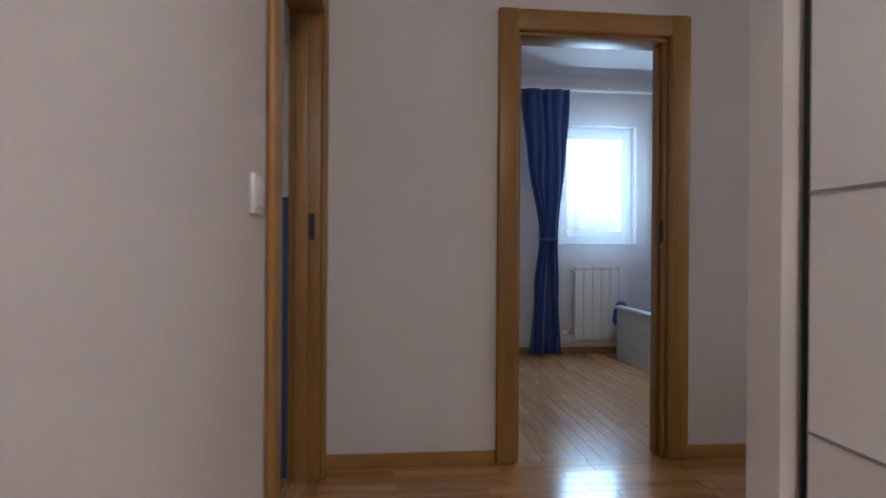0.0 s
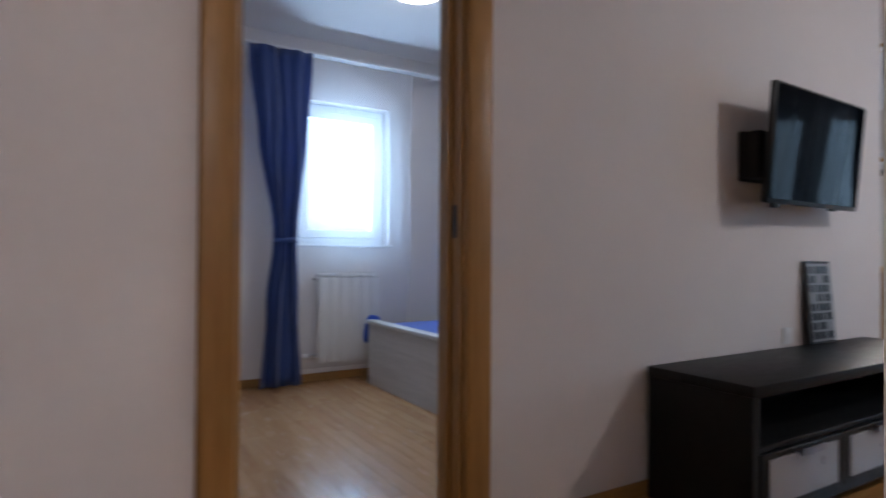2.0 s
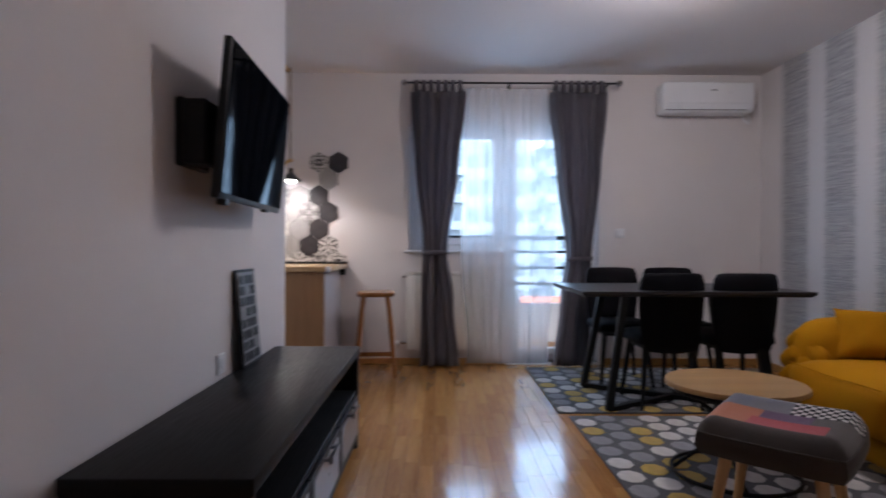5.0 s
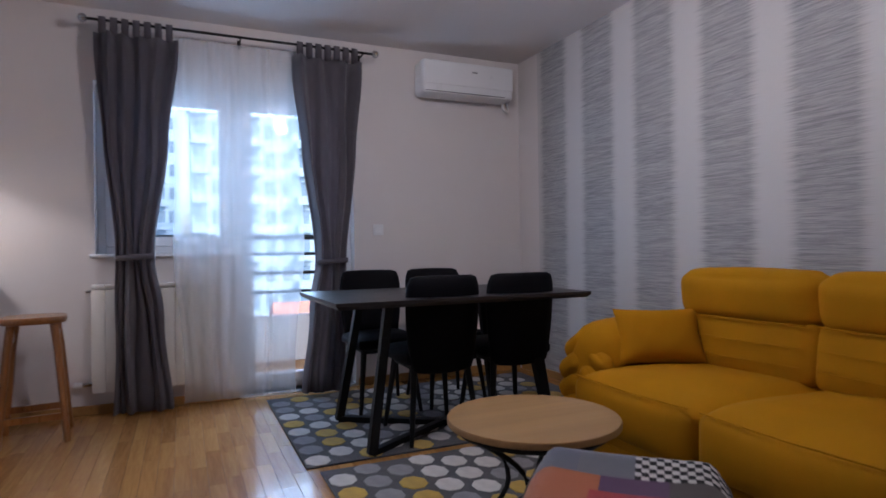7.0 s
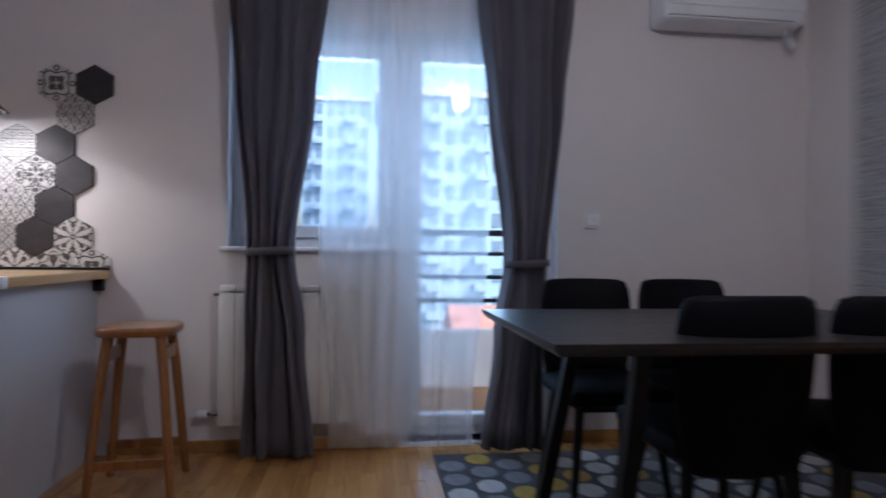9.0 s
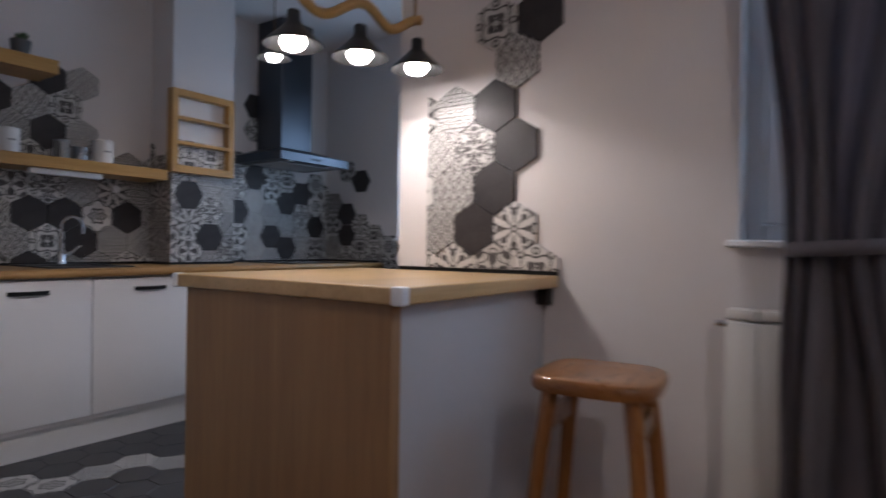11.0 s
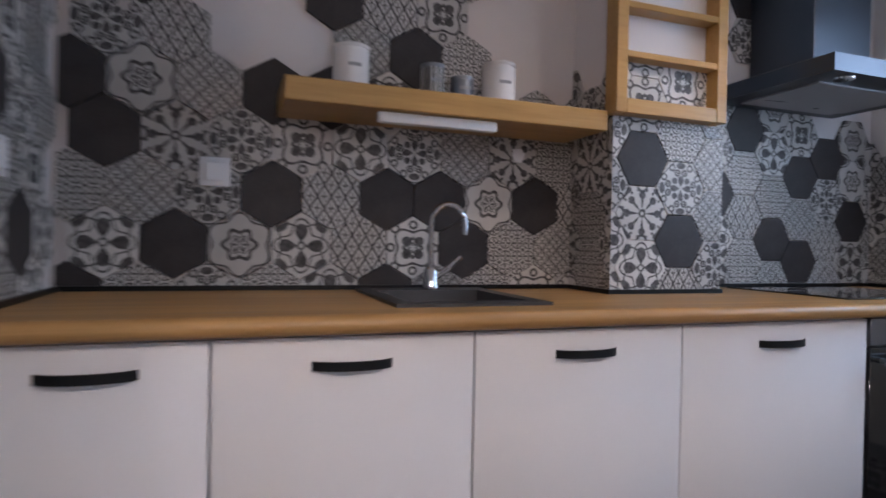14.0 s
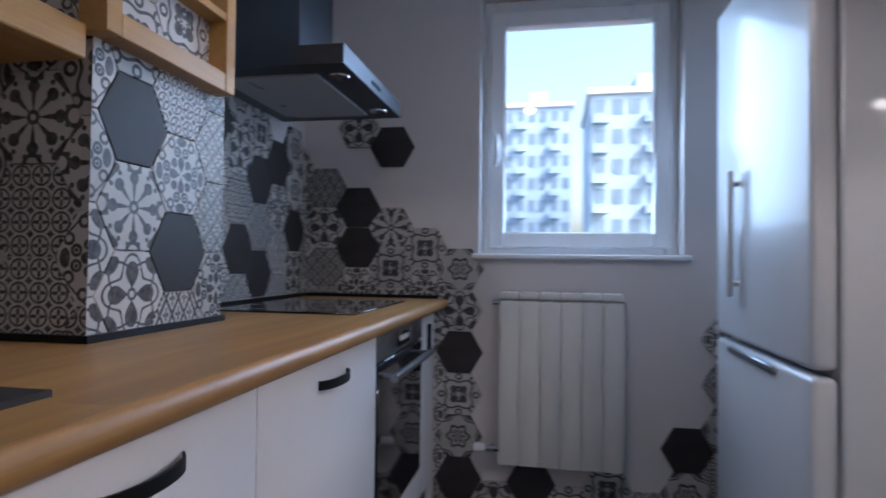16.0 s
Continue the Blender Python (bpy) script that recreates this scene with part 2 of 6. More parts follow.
def wallpaper():
    """Bands of level brush streaks with ragged sides, between pale silvery gaps, one band to a strip of paper."""
    m, nt, b = nodes_of("streaked_wallpaper")
    tc = nt.nodes.new("ShaderNodeTexCoord")
    sep = nt.nodes.new("ShaderNodeSeparateXYZ")
    nt.links.new(tc.outputs["Object"], sep.inputs[0])

    def streaks(sx, sz, detail):
        mp = nt.nodes.new("ShaderNodeMapping")
        mp.inputs["Scale"].default_value = (sx, 1, sz)
        nt.links.new(tc.outputs["Object"], mp.inputs[0])
        n = node(nt, "TexNoise", Scale=1.0, Detail=detail, Roughness=0.65)
        nt.links.new(mp.outputs[0], n.inputs[0])
        return n.outputs[0]

    fine, broad, ragged = streaks(9, 430, 3.0), streaks(2.2, 70, 2.0), streaks(1.6, 220, 2.0)
    across = math_node(nt, "MULTIPLY_ADD", ragged, 0.13, sep.outputs[0])
    band = math_node(nt, "MULTIPLY_ADD", math_node(nt, "COSINE", math_node(nt, "MULTIPLY_ADD", across, 2 * math.pi / 0.53, -2 * math.pi * 5.45 / 0.53)), 0.5, 0.5)
    edge = nt.nodes.new("ShaderNodeMapRange")
    edge.interpolation_type = "SMOOTHSTEP"
    edge.inputs["From Min"].default_value, edge.inputs["From Max"].default_value = 0.10, 0.55
    nt.links.new(band, edge.inputs["Value"])
    tone = math_node(nt, "ADD", math_node(nt, "MULTIPLY", fine, 0.7), math_node(nt, "MULTIPLY", broad, 0.3))
    v = math_node(nt, "MULTIPLY", edge.outputs[0], math_node(nt, "MULTIPLY_ADD", tone, 1.9, -0.42))
    nt.links.new(ramp(nt, v, (0.0, (0.57, 0.555, 0.55)), (0.35, (0.44, 0.43, 0.43)), (0.75, (0.22, 0.217, 0.23))), b.inputs["Base Color"])
    nt.links.new(math_node(nt, "MULTIPLY_ADD", edge.outputs[0], 0.15, 0.45), b.inputs["Roughness"])
    bump(nt, b, fine, 0.25)
    return m


def sheer(name, colour, open_part):
    m, nt, b = nodes_of(name)
    b.inputs["Base Color"].default_value = (*colour, 1)
    b.inputs["Roughness"].default_value = 0.9
    tr = nt.nodes.new("ShaderNodeBsdfTransparent")
    tl = node(nt, "BsdfTranslucent", Color=(*colour, 1))
    m1, m2 = node(nt, "MixShader", Fac=0.5), nt.nodes.new("ShaderNodeMixShader")
    nt.links.new(b.outputs[0], m1.inputs[1]), nt.links.new(tl.outputs[0], m1.inputs[2])
    n = node(nt, "TexNoise", Scale=7.0, Detail=3.0)
    nt.links.new(coords(nt, (1, 6, 0.15)), n.inputs[0])
    nt.links.new(math_node(nt, "MULTIPLY_ADD", n.outputs[0], 0.04, open_part - 0.02), m2.inputs[0])
    nt.links.new(m1.outputs[0], m2.inputs[1]), nt.links.new(tr.outputs[0], m2.inputs[2])
    nt.links.new(m2.outputs[0], nt.nodes["Material Output"].inputs[0])
    return m


def window_glass():
    m, nt, b = nodes_of("clear_glass")
    tr, gl = nt.nodes.new("ShaderNodeBsdfTransparent"), node(nt, "BsdfGlossy", Roughness=0.01)
    tr.inputs[0].default_value = (0.95, 0.97, 0.97, 1)
    fr, mx = node(nt, "Fresnel", IOR=1.45), nt.nodes.new("ShaderNodeMixShader")
    nt.links.new(fr.outputs[0], mx.inputs[0]), nt.links.new(tr.outputs[0], mx.inputs[1]), nt.links.new(gl.outputs[0], mx.inputs[2])
    nt.links.new(mx.outputs[0], nt.nodes["Material Output"].inputs[0])
    return m


PAINT = plain("wall_paint", (0.70, 0.66, 0.65), 0.75, var=0.03, scale=1.6, grain=260, relief=0.12)
CEILING = plain("ceiling_paint", (0.74, 0.70, 0.69), 0.8, var=0.02, scale=1.2, grain=300)
BLUE_PAINT = plain("blue_wall_paint", (0.06, 0.10, 0.24), 0.6, var=0.08)
WHITE_TRIM = plain("white_lacquer", (0.78, 0.77, 0.77), 0.35, var=0.03)
CABINET = plain("white_cabinet_front", (0.81, 0.79, 0.80), 0.32, var=0.02, scale=3, relief=0.03)
# cabinet white greyed down: shade below the bar top put into the colour
SHADED_PANEL = plain("shaded_white_panel", (0.52, 0.52, 0.55), 0.4, var=0.03, scale=3, relief=0.03)
PVC = plain("white_pvc", (0.80, 0.81, 0.83), 0.3, var=0.02)
OAK = wood("honey_oak_casing", (0.24, 0.115, 0.028), (0.40, 0.215, 0.065), 2, 0.38)
OAK_X = wood("honey_oak_board", (0.24, 0.115, 0.028), (0.40, 0.215, 0.065), 0, 0.38)
OAK_Y = wood("honey_oak_board_across", (0.24, 0.115, 0.028), (0.40, 0.215, 0.065), 1, 0.38)
PLANK = wood("oak_parquet", (0.31, 0.14, 0.04), (0.53, 0.275, 0.09), 0, 0.19, vary=0.26, coat=0.25)
PLANK_Y = wood("oak_parquet_lengthwise", (0.31, 0.155, 0.065), (0.52, 0.30, 0.145), 1, 0.22, vary=0.2, coat=0.25)
GAP = plain("dark_joint", (0.22, 0.12, 0.055), 0.8)
COUNTER = wood("oiled_worktop", (0.27, 0.135, 0.042), (0.54, 0.305, 0.11), 0, 0.42, rings=5, vary=0.1, coat=0.0)
BAR_TOP = wood("light_beech_top", (0.46, 0.29, 0.125), (0.64, 0.43, 0.21), 0, 0.33, rings=6, vary=0.1, coat=0.2)
PANEL = wood("oak_end_panel", (0.25, 0.13, 0.056), (0.37, 0.21, 0.092), 2, 0.42, rings=5, vary=0.05)
PINE = wood("varnished_pine", (0.20, 0.072, 0.016), (0.34, 0.14, 0.036), 2, 0.3, coat=0.4)
PINE_TOP = wood("varnished_pine_seat", (0.20, 0.072, 0.016), (0.34, 0.14, 0.036), 0, 0.3, coat=0.4)
SHELF = wood("light_oak_shelf", (0.36, 0.19, 0.05), (0.54, 0.32, 0.11), 0, 0.36)
TABLE_OAK = wood("round_oak_top", (0.27, 0.155, 0.058), (0.39, 0.24, 0.10), 1, 0.42, rings=4, vary=0.1)
BEECH = wood("beech_leg", (0.42, 0.24, 0.10), (0.58, 0.36, 0.17), 2, 0.4)
BED_WOOD = wood("whitewashed_oak", (0.40, 0.385, 0.37), (0.58, 0.56, 0.54), 1, 0.5)
BLACK_WOOD = wood("black_brown_veneer", (0.005, 0.0045, 0.0045), (0.010, 0.009, 0.009), 0, 0.45, vary=0.05, spec=0.22)
DARK_TOP = wood("dark_table_top", (0.012, 0.011, 0.012), (0.03, 0.027, 0.028), 1, 0.36, vary=0.05, spec=0.35)
BLACK_METAL = plain("black_powder_coat", (0.006, 0.006, 0.007), 0.5, 0.0, spec=0.25)
BLACK_PLASTIC = plain("black_plastic", (0.006, 0.006, 0.007), 0.4, spec=0.3)
SCREEN = plain("dark_screen", (0.002, 0.003, 0.005), 0.03, spec=0.04, var=0.02, relief=0.0)
SCREEN.node_tree.nodes["Principled BSDF"].inputs["IOR"].default_value = 1.24
BLACK_LEATHER = plain("black_leatherette", (0.003, 0.003, 0.005), 0.65, spec=0.1, var=0.2, scale=10, grain=350, relief=0.3)
STEEL = plain("brushed_steel", (0.27, 0.28, 0.30), 0.32, 1.0, var=0.05, grain=300)
HOOD_STEEL = plain("smoked_steel", (0.095, 0.102, 0.118), 0.40, 1.0, var=0.06, grain=300)
CHROME = plain("chrome", (0.55, 0.56, 0.58), 0.1, 1.0, var=0.02, relief=0.0)
OVEN_GLASS = plain("oven_glass", (0.008, 0.008, 0.009), 0.08, var=0.02, relief=0.0, coat=0.5)
SINK = plain("grey_granite_sink", (0.035, 0.034, 0.036), 0.5, var=0.35, grain=500)
CERAMIC = plain("white_enamel", (0.74, 0.73, 0.73), 0.15, var=0.02, relief=0.0, coat=0.4)
RADIATOR = plain("radiator_enamel", (0.72, 0.71, 0.68), 0.35, var=0.03)
FRIDGE = plain("white_gloss_fridge", (0.64, 0.65, 0.68), 0.36, var=0.02, relief=0.02, coat=0.25)
YELLOW = plain("mustard_velvet", (0.40, 0.182, 0.0008), 0.85, 0, 0.10, 5.0, 420, 0.35, 0, 0.0, 0.12)
GREY_CLOTH = thin_cloth("grey_curtain_linen", (0.125, 0.113, 0.13), 0.95, 700, 0.18, 0.30)
BLUE_CLOTH = thin_cloth("navy_curtain_satin", (0.018, 0.048, 0.19), 0.6, 600, 0.2, 0.25)
BLUE_SHEET = fabric("royal_blue_bedspread", (0.012, 0.06, 0.36), 0.8, 500, 0.2)
RUG_BASE = fabric("dark_grey_rug_pile", (0.045, 0.045, 0.052), 1.0, 300, 0.25, 0.2, 20)
SHEER = sheer("white_voile", (0.86, 0.88, 0.92), 0.70)
SHEER_FINE = sheer("fine_white_voile", (0.86, 0.88, 0.92), 0.75)
GLASS = window_glass()
GROUT = plain("grey_grout", (0.30, 0.29, 0.285), 0.85)
HEX_DARK = plain("charcoal_hex_tile", (0.038, 0.033, 0.034), 0.5, spec=0.35, var=0.25, scale=14, grain=90)
DECO = [deco("printed_tile_" + k, k) for k in ("flower", "star", "snow", "scroll", "lattice", "weave", "quatrefoil", "dots")]
FLOOR_TILE = plain("anthracite_floor_tile", (0.045, 0.043, 0.045), 0.4, var=0.3, scale=9)
WALLPAPER = wallpaper()
MILK = glow("lit_diffuser", (1, 0.95, 0.9), 4.0)
BULB = glow("lit_bulb", (1, 0.93, 0.84), 14.0)
GUNMETAL = plain("dark_enamel_shade", (0.05, 0.05, 0.052), 0.35, 0.6)
ROPE = fabric("brown_rope", (0.20, 0.12, 0.06), 0.95, 300)
GREEN = plain("succulent_leaf", (0.035, 0.085, 0.03), 0.5, var=0.4, scale=40)
POT = plain("grey_plant_pot", (0.10, 0.105, 0.11), 0.6)
# distance haze is painted into the blue of these facades and far windows
HAZY_FACADE = plain("hazy_blue_facade", (0.36, 0.48, 0.60), 0.8, var=0.12, scale=0.2, grain=3)
HAZY_FACADE_B = plain("hazy_blue_grey_facade", (0.28, 0.35, 0.42), 0.8, var=0.12, scale=0.2, grain=3)
HAZY_GLASS = plain("hazy_far_window", (0.20, 0.28, 0.36), 0.2, var=0.3, scale=0.5)
ROOF_TILE = plain("red_roof_tiles", (0.36, 0.17, 0.13), 0.8, var=0.25, scale=1, grain=12)
CONCRETE = plain("balcony_concrete", (0.55, 0.55, 0.56), 0.8, var=0.1, scale=2)
GRASS = plain("town_ground", (0.16, 0.17, 0.13), 0.95, var=0.3, scale=0.05, grain=2)


# ---- mesh helpers ----
def add_box(bm, x0, x1, y0, y1, z0, z1, bevel=0.0, seg=1):
    vs = [bm.verts.new((x, y, z)) for x in (x0, x1) for y in (y0, y1) for z in (z0, z1)]
    fs = [bm.faces.new([vs[i] for i in f]) for f in ((0, 1, 3, 2), (4, 6, 7, 5), (0, 4, 5, 1), (2, 3, 7, 6), (0, 2, 6, 4), (1, 5, 7, 3))]
    if bevel:
        bmesh.ops.bevel(bm, geom=list({e for f in fs for e in f.edges}), offset=bevel, segments=seg, profile=0.5, affect="EDGES")
    return bm


def boxed(x0, x1, y0, y1, z0, z1, bevel=0.0, seg=1):
    return add_box(bmesh.new(), x0, x1, y0, y1, z0, z1, bevel, seg)


def tube(bm, pts, radii, n=12, caps=True):
    """A round bar along points, with a radius for each."""
    pts = [Vector(p) for p in pts]
    if isinstance(radii, (int, float)):
        radii = [radii] * len(pts)
    rings = []
    for i, p in enumerate(pts):
        d = (pts[min(i + 1, len(pts) - 1)] - pts[max(i - 1, 0)]).normalized()
        side = d.cross(Vector((0, 0, 1)) if abs(d.z) < 0.9 else Vector((0, 1, 0))).normalized()
        up = side.cross(d)
        rings.append([bm.verts.new(p + radii[i] * (math.cos(a) * side + math.sin(a) * up)) for a in [2 * math.pi * k / n for k in range(n)]])
    for r0, r1 in zip(rings, rings[1:]):
        for k in range(n):
            bm.faces.new((r0[k], r0[(k + 1) % n], r1[(k + 1) % n], r1[k]))
    if caps:
        bm.faces.new(rings[0][::-1]), bm.faces.new(rings[-1])
    return bm


def lathe(bm, profile, n=24, cx=0, cy=0):
    """Turns (radius, height) pairs about the upright axis."""
    rings = [[bm.verts.new((cx + r * math.cos(2 * math.pi * k / n), cy + r * math.sin(2 * math.pi * k / n), z)) for k in range(n)] for r, z in profile]
    for r0, r1 in zip(rings, rings[1:]):
        for k in range(n):
            bm.faces.new((r0[k], r0[(k + 1) % n], r1[(k + 1) % n], r1[k]))
    bm.faces.new(rings[0][::-1]), bm.faces.new(rings[-1])
    return bm


def bar(bm, p0, p1, w, h):
    """A square bar between two points."""
    p0, p1 = Vector(p0), Vector(p1)
    d = (p1 - p0).normalized()
    side = d.cross(Vector((0, 0, 1)) if abs(d.z) < 0.95 else Vector((0, 1, 0))).normalized()
    up = side.cross(d)
    q = [(-w, -h), (w, -h), (w, h), (-w, h)]
    a = [bm.verts.new(p0 + side * u / 2 + up * v / 2) for u, v in q]
    b = [bm.verts.new(p1 + side * u / 2 + up * v / 2) for u, v in q]
    for k in range(4):
        bm.faces.new((a[k], a[(k + 1) % 4], b[(k + 1) % 4], b[k]))
    bm.faces.new(a[::-1]), bm.faces.new(b)
    return bm


def finish(name, bm, material, smooth=False):
    bmesh.ops.recalc_face_normals(bm, faces=bm.faces)
    me = bpy.data.meshes.new(name)
    bm.to_mesh(me)
    bm.free()
    for mt in material if isinstance(material, (list, tuple)) else [material]:
        me.materials.append(mt)
    if smooth:
        me.shade_smooth()
        me.set_sharp_from_angle(angle=radians(40))
    return me


def part(name, bm, material, parent, label="", smooth=True):
    ob = new(name, finish(name, bm, material, smooth))
    ob.parent = parent
    return tagged(ob, label)


def thing(name, m, label, category, group=""):
    ob = new(name)
    ob.matrix_world = m
    return tagged(ob, label, category, group)


def single(name, bm, material, m, label, category, group="", smooth=True):
    ob = new(name, finish(name, bm, material, smooth))
    ob.matrix_world = m
    return tagged(ob, label, category, group)


def structure(name, bm, material, label="", smooth=False):
    return tagged(new(name, finish(name, bm, material, smooth)), label, kind="structure")


def cushion(w, d, h, r, puff=0.0, seg=4, div=6):
    """A soft block, its base middle at the origin, with rounded edges and slightly swollen faces."""
    bm = boxed(-w / 2, w / 2, -d / 2, d / 2, 0, h)
    bmesh.ops.subdivide_edges(bm, edges=bm.edges[:], cuts=div, use_grid_fill=True)
    for v in bm.verts:
        u, s, t = v.co.x / (w / 2), v.co.y / (d / 2), (v.co.z - h / 2) / (h / 2)
        lim = (w / 2 - r, d / 2 - r, h / 2 - r)
        core = Vector((max(-lim[0], min(lim[0], v.co.x)), max(-lim[1], min(lim[1], v.co.y)), max(-lim[2], min(lim[2], v.co.z - h / 2))))
        off = Vector((v.co.x, v.co.y, v.co.z - h / 2)) - core
        p = core + (off.normalized() * r if off.length > 1e-6 else off)
        soft = (1 - u * u) * (1 - s * s) * t + 0
        p += Vector(((1 - s * s) * (1 - t * t) * u, (1 - u * u) * (1 - t * t) * s, soft)) * puff
        v.co = p + Vector((0, 0, h / 2))
    return bm


def pillow(w, h, t, n=14):
    """A square pillow with drawn-out corners, standing on its lower edge."""
    bm = bmesh.new()
    sides = []
    for s in (-1, 1):
        g = []
        for i in range(n + 1):
            row = []
            for j in range(n + 1):
                u, v = 2 * i / n - 1, 2 * j / n - 1
                fat = ((1 - u ** 4) * (1 - v ** 4)) ** 0.6
                x = u * w / 2 * (1 - 0.07 * (1 - v * v))
                z = v * h / 2 * (1 - 0.07 * (1 - u * u)) + h / 2
                row.append(bm.verts.new((x, s * (t / 2 * fat + 0.003) + 0.004 * math.sin(9 * u + 5 * v) * fat, z)))
            g.append(row)
        sides.append(g)
        for i in range(n):
            for j in range(n):
                bm.faces.new((g[i][j], g[i + 1][j], g[i + 1][j + 1], g[i][j + 1]))
    ring = [(i, 0) for i in range(n)] + [(n, j) for j in range(n)] + [(n - i, n) for i in range(n)] + [(0, n - j) for j in range(n)]
    for k, (i, j) in enumerate(ring):
        i2, j2 = ring[(k + 1) % len(ring)]
        bm.faces.new((sides[0][i][j], sides[0][i2][j2], sides[1][i2][j2], sides[1][i][j]))
    return bm


# ---- walls, floors, ceilings ----
def wall(name, x0, x1, y0, y1, holes=(), along="x", material=PAINT, z1=CEIL, label=""):
    """A wall block with openings (from, to, bottom, top) cut right through it."""
    bm = bmesh.new()
    lo, hi = (x0, x1) if along == "x" else (y0, y1)

    def piece(a, b, z0, zt):
        if b - a > 1e-4 and zt - z0 > 1e-4:
            add_box(bm, *((a, b, y0, y1) if along == "x" else (x0, x1, a, b)), z0, zt)
    at = lo
    for a, b, z0, zt in sorted(holes):
        piece(at, a, 0, z1), piece(a, b, 0, z0), piece(a, b, zt, z1)
        at = b
    piece(at, hi, 0, z1)
    return structure(name, bm, material, label)


XW, YT, YB, XK = 5.9, 2.5, 5.225, 7.5
DOOR = (0.35, 1.075)
HX = -0.53
LEFT_DOOR = (1.30, 2.36)
YS = -1.27
XP = 4.453
wall("wall_tv", HX, 4.0, YT, YT + 0.13, [(DOOR[0] - 0.03, DOOR[1] + 0.03, 0, 2.015)], label="smooth off-white painted partition with the television")
wall("wall_passage", 3.88, 4.0, YT + 0.13, 3.35, along="y")
wall("wall_partition", 4.0, XP, 3.35, YB, along="y", label="smooth off-white painted kitchen side wall")
wall("wall_back_bedroom", 0.2, 4.0, YB, YB + 0.28, [(1.36, 2.12, 1.04, 2.14)], label="white painted bedroom window wall")
wall("wall_bedroom_side", 0.08, 0.2, YT + 0.13, YB + 0.28, along="y")
wall("wall_back_kitchen", 4.0, XK + 0.25, YB, YB + 0.28, label="off-white painted kitchen back wall")
wall("wall_window_kitchen", XK, XK + 0.25, 2.78, YB, [(3.655, 4.455, 1.05, 2.14)], along="y", label="off-white painted kitchen window wall")
wall("wall_kitchen_recess", XW + 0.25, XK, 2.78, 3.0)
wall("wall_window_living", XW, XW + 0.25, YS - 0.25, 3.14, [(0.19, 1.0, 0.02, 2.14), (1.0, 1.89, 1.02, 2.14)], along="y", label="off-white painted wall around the balcony door")
wall("wall_south", 1.08, XW, YS - 0.25, YS, label="off-white painted wall behind the sofa")
structure("wallpaper", boxed(1.081, 5.60, YS, YS + 0.003, 0.06, CEIL - 0.001), WALLPAPER, "grey streaked wallpaper in soft vertical bands")
wall("wall_niche", 0.57, 1.08, 0.985, 1.10, label="off-white wall end beside the wardrobe")
wall("wall_wardrobe_back", 0.98, 1.08, -2.6, 0.985, along="y")
wall("wall_hall_end", HX - 0.12, 1.08, -2.72, -2.6)
wall("wall_hall_left", HX - 0.12, HX, -2.6, YT + 0.13, [(LEFT_DOOR[0] - 0.03, LEFT_DOOR[1] + 0.03, 0, 2.015)], along="y", label="smooth off-white painted hallway wall")
wall("wall_side_room_south", -3.2, HX - 0.12, 0.8, 0.92)
wall("wall_side_room_west", -3.32, -3.2, 0.8, YB + 0.28, along="y")
wall("wall_side_room_back", -3.2, 0.08, YB, YB + 0.28, [(-2.3, -1.5, 1.04, 2.14)])
wall("wall_side_room_return", -0.83, HX - 0.12, 2.40, 2.52)
structure("painted_dado", boxed(-0.834, HX - 0.12, 2.394, 2.40, 0, 1.2), BLUE_PAINT, "dark blue painted lower wall")
structure("painted_dado_window", boxed(-3.19, 0.07, YB - 0.006, YB, 0, 1.02), BLUE_PAINT, "dark blue painted wall below the window")
structure("dado_rail", boxed(-0.86, HX - 0.12, 2.375, 2.40, 1.2, 1.225, 0.004), WHITE_TRIM, "white dado rail")
structure("ceiling", boxed(-3.32, XK + 0.25, -2.72, YB + 0.28, CEIL, CEIL + 0.15), CEILING, "matt off-white ceiling")
structure("floor_slab", boxed(-3.32, XK + 0.25, -2.72, YB + 0.28, -0.25, -0.012), GAP, "dark floor under the parquet")


def skirting(name, pts):
    bm = bmesh.new()
    for (xa, ya), (xb, yb), (nx, ny) in pts:
        x0, x1, y0, y1 = min(xa, xb), max(xa, xb), min(ya, yb), max(ya, yb)
        if nx:
            x0, x1 = sorted((xa, xa + 0.016 * nx))
        else:
            y0, y1 = sorted((ya, ya + 0.016 * ny))
        add_box(bm, x0, x1, y0, y1, 0, 0.06, 0.004)
    structure(name, bm, OAK_X, "honey oak skirting board")


skirting("baseboard_tv_wall", [((HX, YT), (0.255, YT), (0, -1)), ((1.175, YT), (4.0, YT), (0, -1)), ((4.0, 2.5), (4.0, 2.62), (1, 0))])
skirting("baseboard_hall", [((HX, -2.6), (HX, LEFT_DOOR[0] - 0.1), (1, 0)), ((0.57, 0.985), (0.57, 1.10), (-1, 0)), ((0.585, 1.10), (1.08, 1.10), (0, 1)), ((1.08, YS + 0.02), (1.08, 1.08), (1, 0))])
skirting("baseboard_living", [((XW, YS + 0.02), (XW, 0.17), (-1, 0)), ((XW, 1.02), (XW, 2.44), (-1, 0)), ((1.10, YS), (XW - 0.02, YS), (0, 1))])
skirting("baseboard_bedroom", [((0.22, YB), (3.98, YB), (0, -1)), ((4.0, YT + 0.15), (4.0, YB - 0.02), (-1, 0))])


